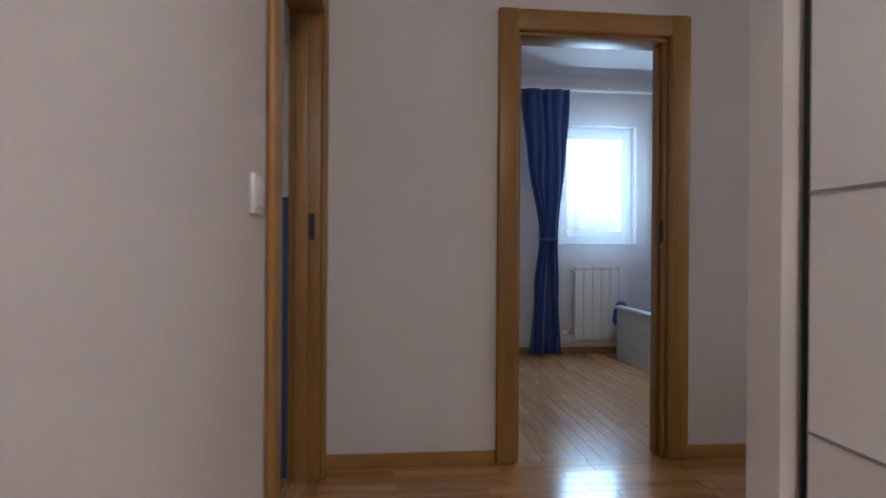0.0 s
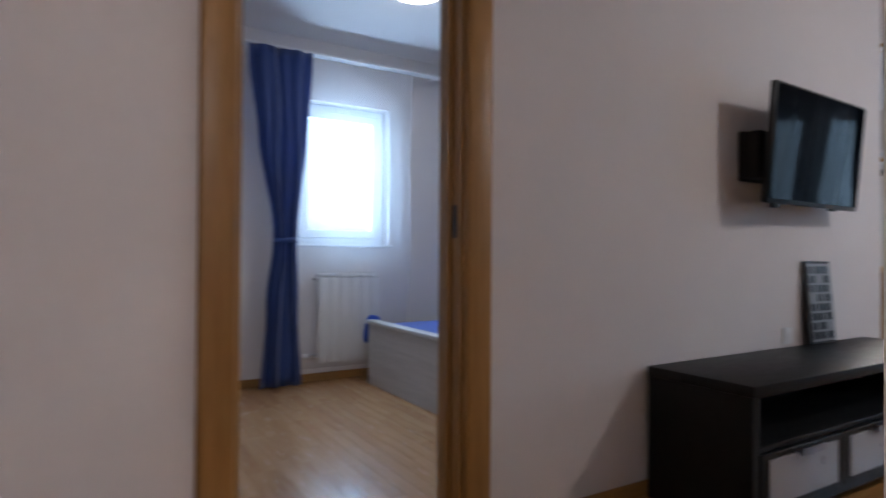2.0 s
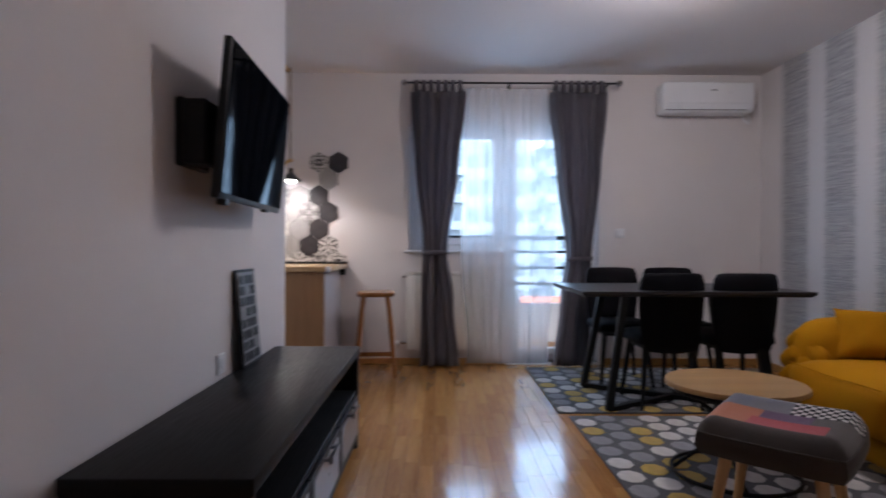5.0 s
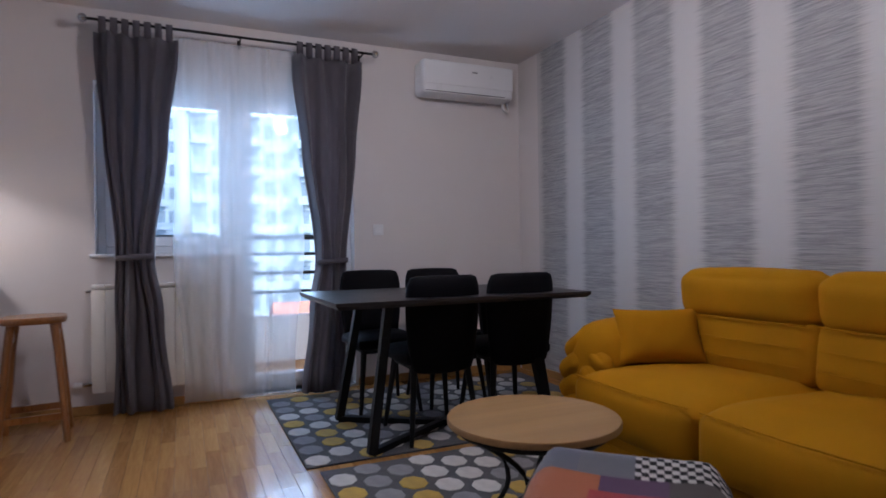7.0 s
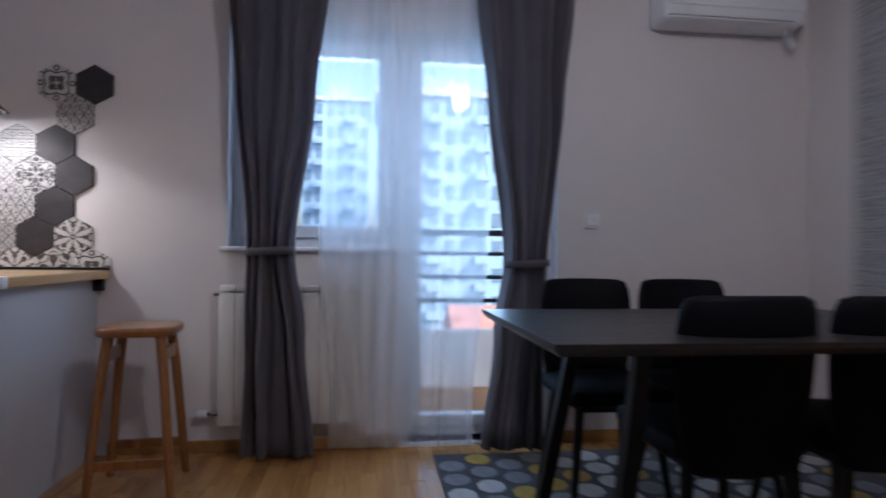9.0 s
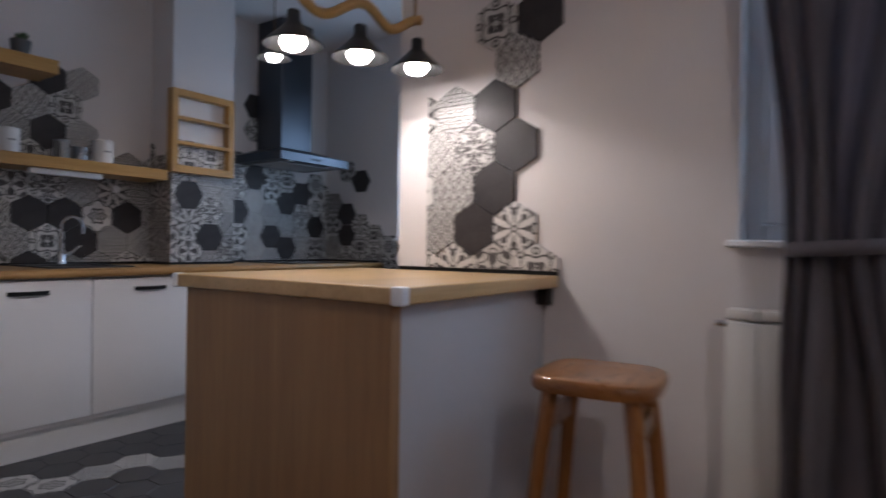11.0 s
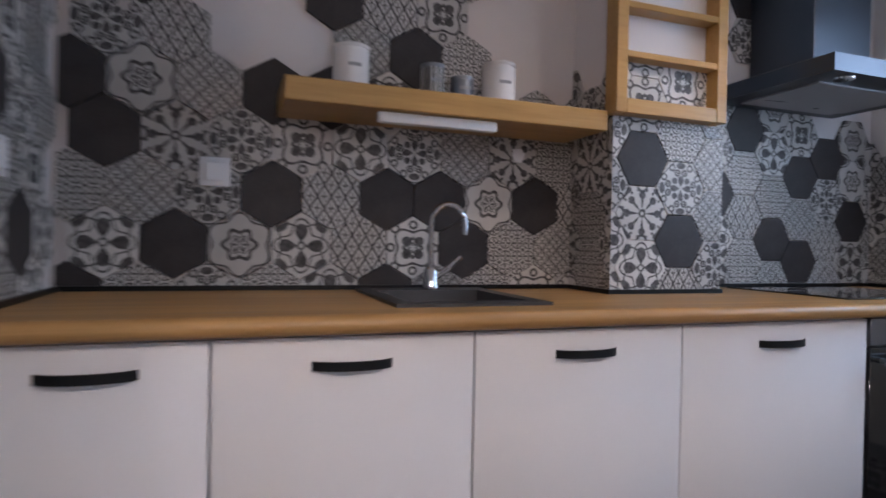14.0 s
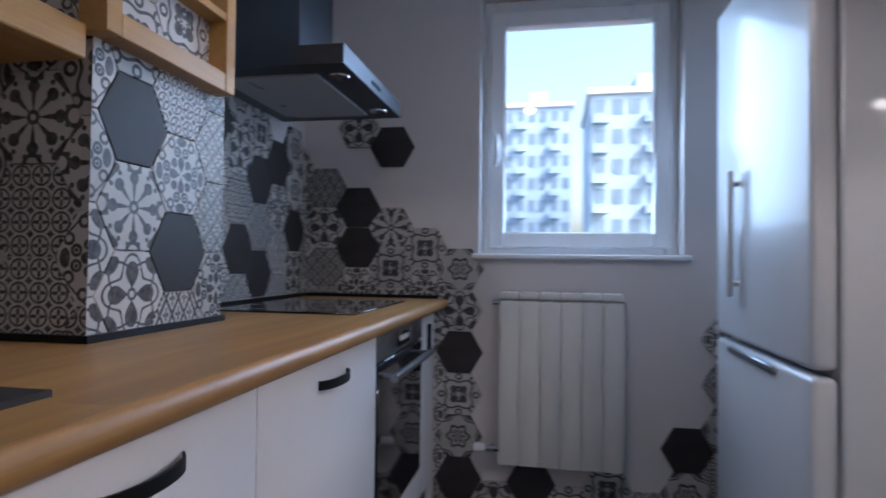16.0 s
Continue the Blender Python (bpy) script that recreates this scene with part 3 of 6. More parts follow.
# ---- door frames ----
def door_frame(name, lo, hi, face, depth, along, sign, label, proud=0.03):
    """Casing with a rounded face on the hall side, and a lining through the wall."""
    ob = tagged(new(name), label, kind="structure")

    def put(n, a, b, d0, d1, z0, z1, bev):
        d0, d1 = sorted((face + sign * d0, face + sign * d1))
        bm = boxed(*((a, b, d0, d1) if along == "x" else (d0, d1, a, b)), z0, z1, bev, 3)
        part(n, bm, OAK if z1 - z0 > 0.5 else (OAK_X if along == "x" else OAK_Y), ob)
    put("casing", lo - 0.095, lo, 0.0, proud, 0, 2.09, 0.012)
    put("casing", hi, hi + 0.10, 0.0, proud, 0, 2.09, 0.012)
    put("head_casing", lo - 0.09, hi + 0.10, 0.001, proud - 0.002, 1.985, 2.088, 0.012)
    put("lining", lo - 0.028, lo + 0.012, -depth, 0.004, 0, 2.0, 0.003)
    put("lining", hi - 0.012, hi + 0.028, -depth, 0.004, 0, 2.0, 0.003)
    put("head_lining", lo, hi, -depth, 0.003, 1.972, 2.012, 0.003)
    put("stop", lo + 0.012, lo + 0.028, -depth + 0.03, -0.05, 0, 1.97, 0.004)
    put("stop", hi - 0.028, hi - 0.012, -depth + 0.03, -0.05, 0, 1.97, 0.004)
    d = sorted((face - sign * 0.02, face - sign * 0.045))
    bm = boxed(*((hi - 0.016, hi - 0.0115, *d) if along == "x" else (*d, hi - 0.016, hi - 0.0115)), 1.02, 1.13, 0.001)
    part("strike_plate", bm, GUNMETAL, ob, "dull steel strike plate")
    return ob


door_frame("door_1", DOOR[0], DOOR[1], YT, 0.14, "x", -1, "honey oak bedroom door frame with rounded casing")
door_frame("door_2", LEFT_DOOR[0], LEFT_DOOR[1], HX, 0.13, "y", 1, "honey oak side room door frame with rounded casing", 0.025)


# ---- windows ----
def pane_window(name, m, w, h, sashes, label, handle=True):
    """A PVC window in its own frame; local x across, z up, the room on the minus y side."""
    ob = tagged(new(name), label, kind="structure")
    ob.matrix_world = m
    f = 0.05
    for n, b in (("frame", (0, f, 0, h)), ("frame", (w - f, w, 0, h)), ("frame", (f, w - f, 0, f)), ("frame", (f, w - f, h - f, h))):
        part(n, boxed(b[0], b[1], 0, 0.07, b[2], b[3], 0.005), PVC, ob)
    for a, b, z0 in sashes:
        s = 0.065
        for n, q in (("sash", (a, a + s, z0, h - f)), ("sash", (b - s, b, z0, h - f)), ("sash", (a + s, b - s, z0, z0 + s)), ("sash", (a + s, b - s, h - f - s, h - f))):
            part(n, boxed(q[0], q[1], -0.018, 0.05, q[2], q[3], 0.006), PVC, ob)
        pane = part("pane", boxed(a + s - 0.01, b - s + 0.01, 0.02, 0.026, z0 + s - 0.01, h - f - s + 0.01), GLASS, ob, "clear glass pane", False)
        pane.visible_shadow = False
        if handle:
            bm = boxed(a + 0.018, a + 0.046, -0.03, -0.016, (z0 + h) / 2 - 0.1, (z0 + h) / 2 - 0.03, 0.004)
            add_box(bm, a + 0.022, a + 0.042, -0.058, -0.044, (z0 + h) / 2 - 0.19, (z0 + h) / 2 - 0.05, 0.006)
            tube(bm, [(a + 0.032, -0.02, (z0 + h) / 2 - 0.06), (a + 0.032, -0.05, (z0 + h) / 2 - 0.06)], 0.008)
            part("handle", bm, PVC, ob)
    return ob


# facing +x: local x runs to -y, local y to +x
TURN = Matrix(((0, 1, 0, 0), (-1, 0, 0, 0), (0, 0, 1, 0), (0, 0, 0, 1)))


def at_x(x, y, z):
    return Matrix.Translation((x, y, z)) @ TURN


pane_window("window_1", at_x(XW + 0.10, 1.89, 1.02), 0.86, 1.12, [(0.05, 0.81, 0.05)], "white PVC living room window beside the balcony door")
pane_window("door_3", at_x(XW + 0.10, 1.03, 0.02), 0.84, 2.12, [(0.05, 0.79, 0.05)], "white PVC glazed balcony door")
pane_window("window_2", at_x(XK + 0.10, 4.455, 1.05), 0.80, 1.09, [(0.03, 0.77, 0.03)], "white PVC kitchen window, closed")
pane_window("window_3", pose(1.36, YB + 0.10, 1.04), 0.76, 1.10, [(0.05, 0.71, 0.05)], "white PVC bedroom window behind voile")
pane_window("window_4", pose(-2.3, YB + 0.10, 1.04), 0.80, 1.10, [(0.05, 0.75, 0.05)], "white PVC side room window")
structure("window_sill_living", boxed(XW - 0.03, XW + 0.11, 1.03, 1.92, 1.0, 1.022, 0.005), PVC, "white window sill")
structure("window_sill_kitchen", boxed(XK - 0.03, XK + 0.11, 3.63, 4.48, 1.03, 1.052, 0.005), PVC, "white window sill")
structure("window_sill_bedroom", boxed(1.33, 2.15, YB - 0.03, YB + 0.11, 1.02, 1.042, 0.005), PVC, "white window sill")
structure("threshold", boxed(XW - 0.01, XW + 0.16, 0.19, 1.0, -0.005, 0.02, 0.004), PVC, "white balcony door threshold")


# ---- curtains ----
def drape(name, m, rows, waves, amp, material, label, loops=0, thick=0.004, tie=None, category="curtain", seed=0):
    """Hanging cloth: rows of (height, middle, width); local x across, folds along y."""
    ob = thing(name, m, label, category)
    bm = bmesh.new()
    n = waves * 10
    rng = random.Random(seed)
    ph = [rng.uniform(-0.5, 0.5) for _ in range(waves + 2)]
    top, bot = rows[0][0], rows[-1][0]
    zs = [top + (bot - top) * k / 28 for k in range(29)]
    grid = []
    for z in zs:
        for (za, ca, wa), (zb, cb, wb) in zip(rows, rows[1:]):
            if za >= z >= zb:
                t = (za - z) / (za - zb)
                t = t * t * (3 - 2 * t)
                c, w = ca + (cb - ca) * t, wa + (wb - wa) * t
                break
        line = []
        for i in range(n + 1):
            u = i / n
            k = u * waves
            p = ph[int(k)] * (1 - k % 1) + ph[int(k) + 1] * (k % 1)
            y = amp * (0.8 * math.sin(2 * math.pi * k + p * 4 + 0.9 * math.sin(1.7 * z + p * 5)) * (0.7 + 0.9 * p) + 0.5 * math.sin(2 * math.pi * k * 0.43 + 2.3 * p + 0.8 * z))
            line.append(bm.verts.new((c + (u - 0.5) * w + 0.008 * math.sin(5 * z + 9 * u), y + 0.006 * math.sin(4 * z + 7 * u), z)))
        grid.append(line)
    for a, b in zip(grid, grid[1:]):
        for i in range(n):
            bm.faces.new((a[i], a[i + 1], b[i + 1], b[i]))
    cloth = part("cloth", bm, material, ob)
    if thick:
        mod = cloth.modifiers.new("thickness", "SOLIDIFY")
        mod.thickness = thick
    for i in range(loops):
        x = rows[0][1] + rows[0][2] * ((i + 0.5) / loops - 0.5) * 0.94
        lb = bmesh.new()
        pts = [(x, 0.012 * math.cos(a) * 1.6, top + 0.055 + 0.045 * math.sin(a)) for a in [math.pi * q / 8 for q in range(9)]]
        pts = [(x, 0.018, top - 0.01)] + pts + [(x, -0.018, top - 0.01)]
        ring = [[lb.verts.new((p[0] + s, p[1], p[2])) for s in (-0.02, 0.02)] for p in pts]
        for a, b in zip(ring, ring[1:]):
            lb.faces.new((a[0], a[1], b[1], b[0]))
        loop = part("loop", lb, material, ob)
        loop.modifiers.new("thickness", "SOLIDIFY").thickness = 0.003
    if tie:
        z, c, w = tie
        tb = bmesh.new()
        pts = [(c + w / 2 * 1.04 * math.cos(a), (amp + 0.012) * 1.25 * math.sin(a)) for a in [2 * math.pi * q / 24 for q in range(24)]]
        lo = [tb.verts.new((x, y, z - 0.018 + 0.012 * (x - c) / w)) for x, y in pts]
        hi = [tb.verts.new((x, y, z + 0.018 + 0.012 * (x - c) / w)) for x, y in pts]
        for i in range(24):
            tb.faces.new((lo[i], lo[(i + 1) % 24], hi[(i + 1) % 24], hi[i]))
        t = part("tieback", tb, material, ob)
        t.modifiers.new("thickness", "SOLIDIFY").thickness = 0.004
    return ob


RODX = XW - 0.16
# across runs towards -y here, measured from y = 0
drape("curtain", at_x(RODX, 0, 0), [(2.40, -1.63, 0.47), (1.75, -1.64, 0.38), (1.0, -1.655, 0.20), (0.6, -1.63, 0.28), (0.02, -1.615, 0.34)], 5, 0.042, GREY_CLOTH, "grey linen tab-top curtain tied at the waist", 7, tie=(1.0, -1.655, 0.21), seed=1)
drape("curtain", at_x(RODX, 0, 0), [(2.40, -0.41, 0.49), (1.75, -0.40, 0.40), (0.95, -0.395, 0.21), (0.6, -0.42, 0.27), (0.02, -0.455, 0.33)], 5, 0.042, GREY_CLOTH, "grey linen tab-top curtain tied at the waist", 7, tie=(0.95, -0.395, 0.22), seed=2)
drape("voile_curtain", at_x(RODX + 0.055, 0, 0), [(2.44, -1.03, 0.80), (1.2, -1.01, 0.84), (0.03, -1.02, 0.72)], 9, 0.014, SHEER, "sheer white voile hanging before the balcony door", 0, 0, seed=3)
rod = thing("curtain_rod", at_x(RODX, 0, 2.475), "black metal curtain rod with clear ball ends", "curtain rod")
part("pole", tube(bmesh.new(), [(-1.9, 0, 0), (-0.08, 0, 0)], 0.009), BLACK_METAL, rod)
for x in (-1.925, -0.055):
    part("finial", lathe(bmesh.new(), [(0.004, -0.028), (0.02, -0.02), (0.028, 0), (0.02, 0.02), (0.004, 0.028)], 16, x, 0), CHROME, rod, "glassy ball finial")
for x in (-1.84, -1.0, -0.14):
    bm = tube(bmesh.new(), [(x, 0, 0), (x, 0.16, 0)], 0.006)
    add_box(bm, x - 0.012, x + 0.012, 0.152, 0.16, -0.03, 0.03, 0.002)
    part("bracket", bm, BLACK_METAL, rod)
drape("curtain", pose(0, 5.02, 0), [(2.42, 1.175, 0.44), (1.8, 1.20, 0.36), (1.06, 1.215, 0.16), (0.6, 1.20, 0.24), (0.03, 1.19, 0.30)], 5, 0.036, BLUE_CLOTH, "navy blue bedroom curtain tied at the waist", 0, tie=(1.06, 1.215, 0.17), seed=4)
drape("voile_curtain", pose(0, 5.09, 0), [(2.42, 1.78, 0.95), (1.2, 1.78, 0.95), (0.12, 1.78, 0.92)], 10, 0.012, SHEER_FINE, "sheer white voile over the bedroom window", 0, 0, seed=5)
rod = thing("curtain_track", pose(0, 5.06, 2.42), "flat white bedroom curtain track", "curtain track")
part("rail", boxed(0.9, 2.75, -0.04, 0.04, 0, 0.018, 0.003), WHITE_TRIM, rod)
for x in (1.1, 1.8, 2.5):
    part("bracket", boxed(x, x + 0.02, 0.0, 0.165, 0.018, 0.05, 0.002), WHITE_TRIM, rod)


# ---- radiators ----
def radiator(m, w, z0, z1, label, flat=False):
    ob = thing("radiator", m, label, "radiator")
    n = max(4, round(w / 0.08))
    s = w / n
    for i in range(n):
        bm = boxed(i * s + 0.0012, (i + 1) * s - 0.0012, 0, 0.012, z0, z1 - 0.035, 0.004, 2)
        add_box(bm, i * s + 0.028, i * s + 0.052, 0.012, 0.07, z0 + 0.02, z1 - 0.03, 0.003)
        add_box(bm, i * s + 0.003, (i + 1) * s - 0.003, 0.004, 0.075, z1 - 0.028, z1, 0.007, 2)
        part("fin", bm, RADIATOR, ob)
    part("pipe", tube(bmesh.new(), [(0.0, 0.04, z0 + 0.05), (w, 0.04, z0 + 0.05)], 0.016), RADIATOR, ob)
    part("pipe", tube(bmesh.new(), [(0.0, 0.04, z1 - 0.05), (w, 0.04, z1 - 0.05)], 0.016), RADIATOR, ob)
    bm = tube(bmesh.new(), [(-0.055, 0.04, z0 + 0.05), (0.0, 0.04, z0 + 0.05)], 0.012)
    tube(bm, [(-0.03, 0.04, z0 + 0.05), (-0.03, 0.084, z0 + 0.05)], 0.008)
    part("valve", bm, CHROME, ob, "chrome valve")
    part("knob", tube(bmesh.new(), [(-0.1, 0.04, z0 + 0.05), (-0.09, 0.04, z0 + 0.05), (-0.055, 0.04, z0 + 0.05)], [0.016, 0.02, 0.018], 16), PVC, ob)
    part("air_valve", tube(bmesh.new(), [(-0.03, 0.04, z1 - 0.045), (0, 0.04, z1 - 0.045)], 0.009), CHROME, ob)
    for x in (w * 0.2, w * 0.8):
        part("bracket", boxed(x - 0.01, x + 0.01, 0.07, 0.085 + (0.015 if flat else 0), z1 - 0.12, z1 - 0.09), RADIATOR, ob)
    return ob


radiator(at_x(XW - 0.085, 1.91, 0), 0.72, 0.15, 0.83, "ivory ribbed radiator half behind the curtain")
radiator(pose(1.5, YB - 0.10, 0), 0.5, 0.15, 0.82, "white ribbed bedroom radiator behind voile", True)
radiator(at_x(XK - 0.10, 4.36, 0), 0.475, 0.225, 0.90, "ivory ribbed radiator below the kitchen window", True)


# ---- living room ----
def tv():
    ob = thing("television", pose(2.985, 2.333, 1.467, 4.8, 0, 2.6), "black flat screen television tilted on a wall arm", "television")
    part("body", boxed(-0.44, 0.44, 0.002, 0.03, -0.265, 0.265, 0.006, 2), BLACK_PLASTIC, ob)
    part("screen", boxed(-0.428, 0.428, -0.004, 0.002, -0.245, 0.253, 0.001), SCREEN, ob, "dark glossy screen")
    part("back_cover", boxed(-0.26, 0.26, 0.03, 0.06, -0.2, 0.1, 0.015, 2), BLACK_PLASTIC, ob)
    part("foot", boxed(-0.38, -0.34, -0.005, 0.03, -0.285, -0.262, 0.004), BLACK_PLASTIC, ob)
    part("receiver", boxed(0.16, 0.22, -0.002, 0.02, -0.275, -0.264, 0.002), BLACK_PLASTIC, ob)
    arm = thing("wall_mount", pose(2.72, 2.5, 1.43), "black metal television wall mount", "wall mount")
    part("plate", boxed(-0.13, 0.10, -0.03, 0, -0.115, 0.115, 0.006), BLACK_METAL, arm)
    part("box", boxed(-0.145, -0.02, -0.11, -0.03, -0.11, 0.105, 0.006), BLACK_METAL, arm)
    part("arm", bar(bar(bmesh.new(), (-0.02, -0.06, 0), (0.26, -0.08, 0.0), 0.05, 0.16), (-0.05, -0.06, 0.05), (0.26, -0.08, 0.05), 0.04, 0.03), BLACK_METAL, arm)


tv()


def stand():
    x0, x1, y0, y1, h = 1.95, 3.72, 2.04, 2.475, 0.525
    L = x1 - x0
    ob = thing("tv_stand", pose(x0, y0, 0), "black-brown low television bench with grey drawers", "tv bench")
    D = y1 - y0
    part("top", boxed(-0.005, L + 0.005, -0.008, D, h - 0.04, h, 0.004, 2), BLACK_WOOD, ob)
    part("side", boxed(0, 0.04, 0, D, 0.0, h - 0.04, 0.003), BLACK_WOOD, ob)
    part("side", boxed(L - 0.04, L, 0, D, 0.0, h - 0.04, 0.003), BLACK_WOOD, ob)
    part("back", boxed(0.04, L - 0.04, D - 0.015, D, 0.06, h - 0.04), BLACK_WOOD, ob)
    part("shelf", boxed(0.04, L - 0.04, 0.01, D - 0.015, 0.285, 0.305, 0.002), BLACK_WOOD, ob)
    part("base", boxed(0.04, L - 0.04, 0.005, D - 0.015, 0.04, 0.075, 0.002), BLACK_WOOD, ob)
    w = (L - 0.08) / 3
    for i in range(3):
        a = 0.04 + i * w
        dr = part("drawer", boxed(a + 0.004, a + w - 0.004, -0.004, 0.012, 0.078, 0.282, 0.002), BLACK_WOOD, ob)
        part("drawer_panel", boxed(a + 0.05, a + w - 0.05, -0.008, -0.003, 0.1, 0.262, 0.002), GREY_PANEL, dr, "pale grey drawer panel")
        bm = bar(bmesh.new(), (a + w / 2 - 0.075, -0.032, 0.272), (a + w / 2 + 0.075, -0.032, 0.272), 0.012, 0.026)
        for s in (-0.07, 0.07):
            bar(bm, (a + w / 2 + s, -0.03, 0.272), (a + w / 2 + s, -0.003, 0.272), 0.01, 0.01)
        part("drawer_handle", bm, STEEL, dr, "brushed steel handle")
    for a in (0.02, L - 0.06):
        part("foot", boxed(a + 0.002, a + 0.038, 0.02, 0.06, 0, 0.039), BLACK_WOOD, ob)


GREY_PANEL = plain("pale_grey_panel", (0.30, 0.30, 0.31), 0.3, var=0.05)
stand()
PRINT = plain("cream_board", (0.24, 0.23, 0.23), 0.6)
board = thing("letter_board", pose(3.25, 2.445, 0.526, -5, 0, 0), "narrow cream board with dark keys leaning on the wall", "wall decoration")
part("board", boxed(-0.122, 0.122, 0, 0.014, 0, 0.42, 0.003), BLACK_WOOD, board)
part("face", boxed(-0.113, 0.113, -0.003, 0, 0.012, 0.408), PRINT, board)
for i in range(8):
    for j in range(3):
        if (i * 3 + j) % 7 != 5:
            x, z = -0.103 + j * 0.07, 0.024 + i * 0.0475
            part("key", boxed(x, x + 0.062 - 0.014 * ((i + j) % 2), -0.006, -0.003, z, z + 0.037, 0.001), BLACK_PLASTIC, board)


def plate(name, m, label, w=0.082, h=0.082, rocker=True):
    ob = thing(name, m, label, name.replace("_", " "))
    part("frame", boxed(-w / 2, w / 2, -0.01, 0, -h / 2, h / 2, 0.004, 2), PVC, ob)
    if rocker:
        part("rocker", boxed(-w / 2 + 0.014, w / 2 - 0.014, -0.015, -0.009, -h / 2 + 0.014, h / 2 - 0.014, 0.003), PVC, ob)
    else:
        part("face", lathe(bmesh.new(), [(0.022, 0), (0.022, 0.003)], 20), PVC, ob).matrix_local = pose(0, -0.01, 0, 90, 0, 0)
    return ob


plate("wall_socket", pose(3.0, YT, 0.575), "white wall socket above the television bench", rocker=False)
plate("light_switch", at_x(XW, 0.0, 1.18), "white light switch beside the balcony door")
plate("light_switch", pose(HX, 1.09, 1.10, 0, 0, 90), "white hallway light switch", 0.08, 0.085)
plate("wall_socket", pose(4.85, YB - 0.012, 1.195), "white double wall socket on the tiles")
plate("wall_socket", pose(5.79, YB - 0.012, 1.305), "small white cover on the tiles", 0.035, 0.045, False)
plate("wall_socket", pose(4.4655, 4.80, 1.16, 0, 0, 90), "white wall socket in the tiled corner")

ac = thing("air_conditioner", at_x(XW, -0.31, 2.36), "white wall air conditioner with drain hose", "air conditioner")
bm = boxed(0, 0.80, -0.19, 0, -0.135, 0.135, 0.035, 4)
part("body", bm, PVC, ac)
part("front_panel", boxed(0.01, 0.79, -0.198, -0.19, -0.06, 0.12, 0.003), PVC, ac)
part("louvre", boxed(0.03, 0.72, -0.196, -0.12, -0.128, -0.118, 0.003), PVC, ac)
part("slot", boxed(0.03, 0.72, -0.192, -0.13, -0.118, -0.112), BLACK_PLASTIC, ac, "dark air slot")
part("badge", boxed(0.42, 0.47, -0.2, -0.198, 0.05, 0.06), STEEL, ac)
part("hose", tube(bmesh.new(), [(0.72, -0.12, -0.12), (0.74, -0.12, -0.19), (0.79, -0.1, -0.215), (0.82, -0.06, -0.19), (0.83, -0.012, -0.1)], 0.011), PVC, ac)


def dining_table():
    ob = thing("dining_table", pose(4.68, 0.02, 0), "dark dining table on a slanted black steel frame", "table")
    bm = bmesh.new()
    lo = [(-0.46, -0.72), (0.46, -0.72), (0.46, 0.72), (-0.46, 0.72)]
    a = [bm.verts.new((x * 0.965, y * 0.975, 0.745)) for x, y in lo]
    b = [bm.verts.new((x, y, 0.763)) for x, y in lo]
    c = [bm.verts.new((x, y, 0.778)) for x, y in lo]
    for p, q in ((a, b), (b, c)):
        for k in range(4):
            bm.faces.new((p[k], p[(k + 1) % 4], q[(k + 1) % 4], q[k]))
    bm.faces.new(a[::-1]), bm.faces.new(c)
    part("tabletop", bm, DARK_TOP, ob, "dark wood top with a bevelled edge", False)
    for sx in (-1, 1):
        for sy in (-1, 1):
            part("leg", bar(bmesh.new(), (sx * 0.26, sy * 0.40, 0.745), (sx * 0.33, sy * 0.52, 0.02), 0.045, 0.045), BLACK_METAL, ob, "", False)
    for s in (-1, 1):
        part("floor_bar", bar(bmesh.new(), (-0.33, -0.52 * s, 0.02), (0.33, 0.52 * s, 0.0205 + 0.001 * s), 0.04, 0.04), BLACK_METAL, ob, "", False)
        part("top_rail", bar(bmesh.new(), (-0.28, s * 0.40, 0.735), (0.28, s * 0.40, 0.735), 0.04, 0.018), BLACK_METAL, ob, "", False)


def dining_chair(m, first=None):
    if first:
        return copy_thing(first, m)
    ob = thing("dining_chair", m, "black leatherette dining chair with tapered legs", "chair", "chairs round the table")
    part("seat", cushion(0.42, 0.42, 0.08, 0.035, 0.012), BLACK_LEATHER, ob).matrix_local = pose(0, 0.02, 0.40)
    bm = cushion(0.405, 0.06, 0.50, 0.028, 0.012, div=10)
    for v in bm.verts:
        t = v.co.z / 0.5
        v.co.y += 0.04 * (2 * v.co.x / 0.405) ** 2 * (0.4 + t)
        v.co.x *= 1 - 0.16 * (1 - t) ** 2 - 0.05 * max(0, t - 0.85) / 0.15
    part("backrest", bm, BLACK_LEATHER, ob).matrix_local = pose(0, -0.19, 0.37, 8, 0, 0)
    for sx in (-1, 1):
        for sy in (-1, 1):
            part("leg", tube(bmesh.new(), [(sx * 0.15, sy * 0.15, 0.41), (sx * 0.195, sy * 0.215, 0)], [0.02, 0.012], 10), BLACK_METAL, ob)
    part("seat_frame", boxed(-0.16, 0.16, -0.15, 0.17, 0.375, 0.405, 0.006), BLACK_METAL, ob)
    return ob


dining_table()
chair = dining_chair(pose(4.58, 0.13, 0.012, 0, 0, -90))
dining_chair(pose(4.58, -0.345, 0.012, 0, 0, -91), chair)
dining_chair(pose(5.20, 0.22, 0.012, 0, 0, 90), chair)
dining_chair(pose(5.20, -0.24, 0.012, 0, 0, 90), chair)


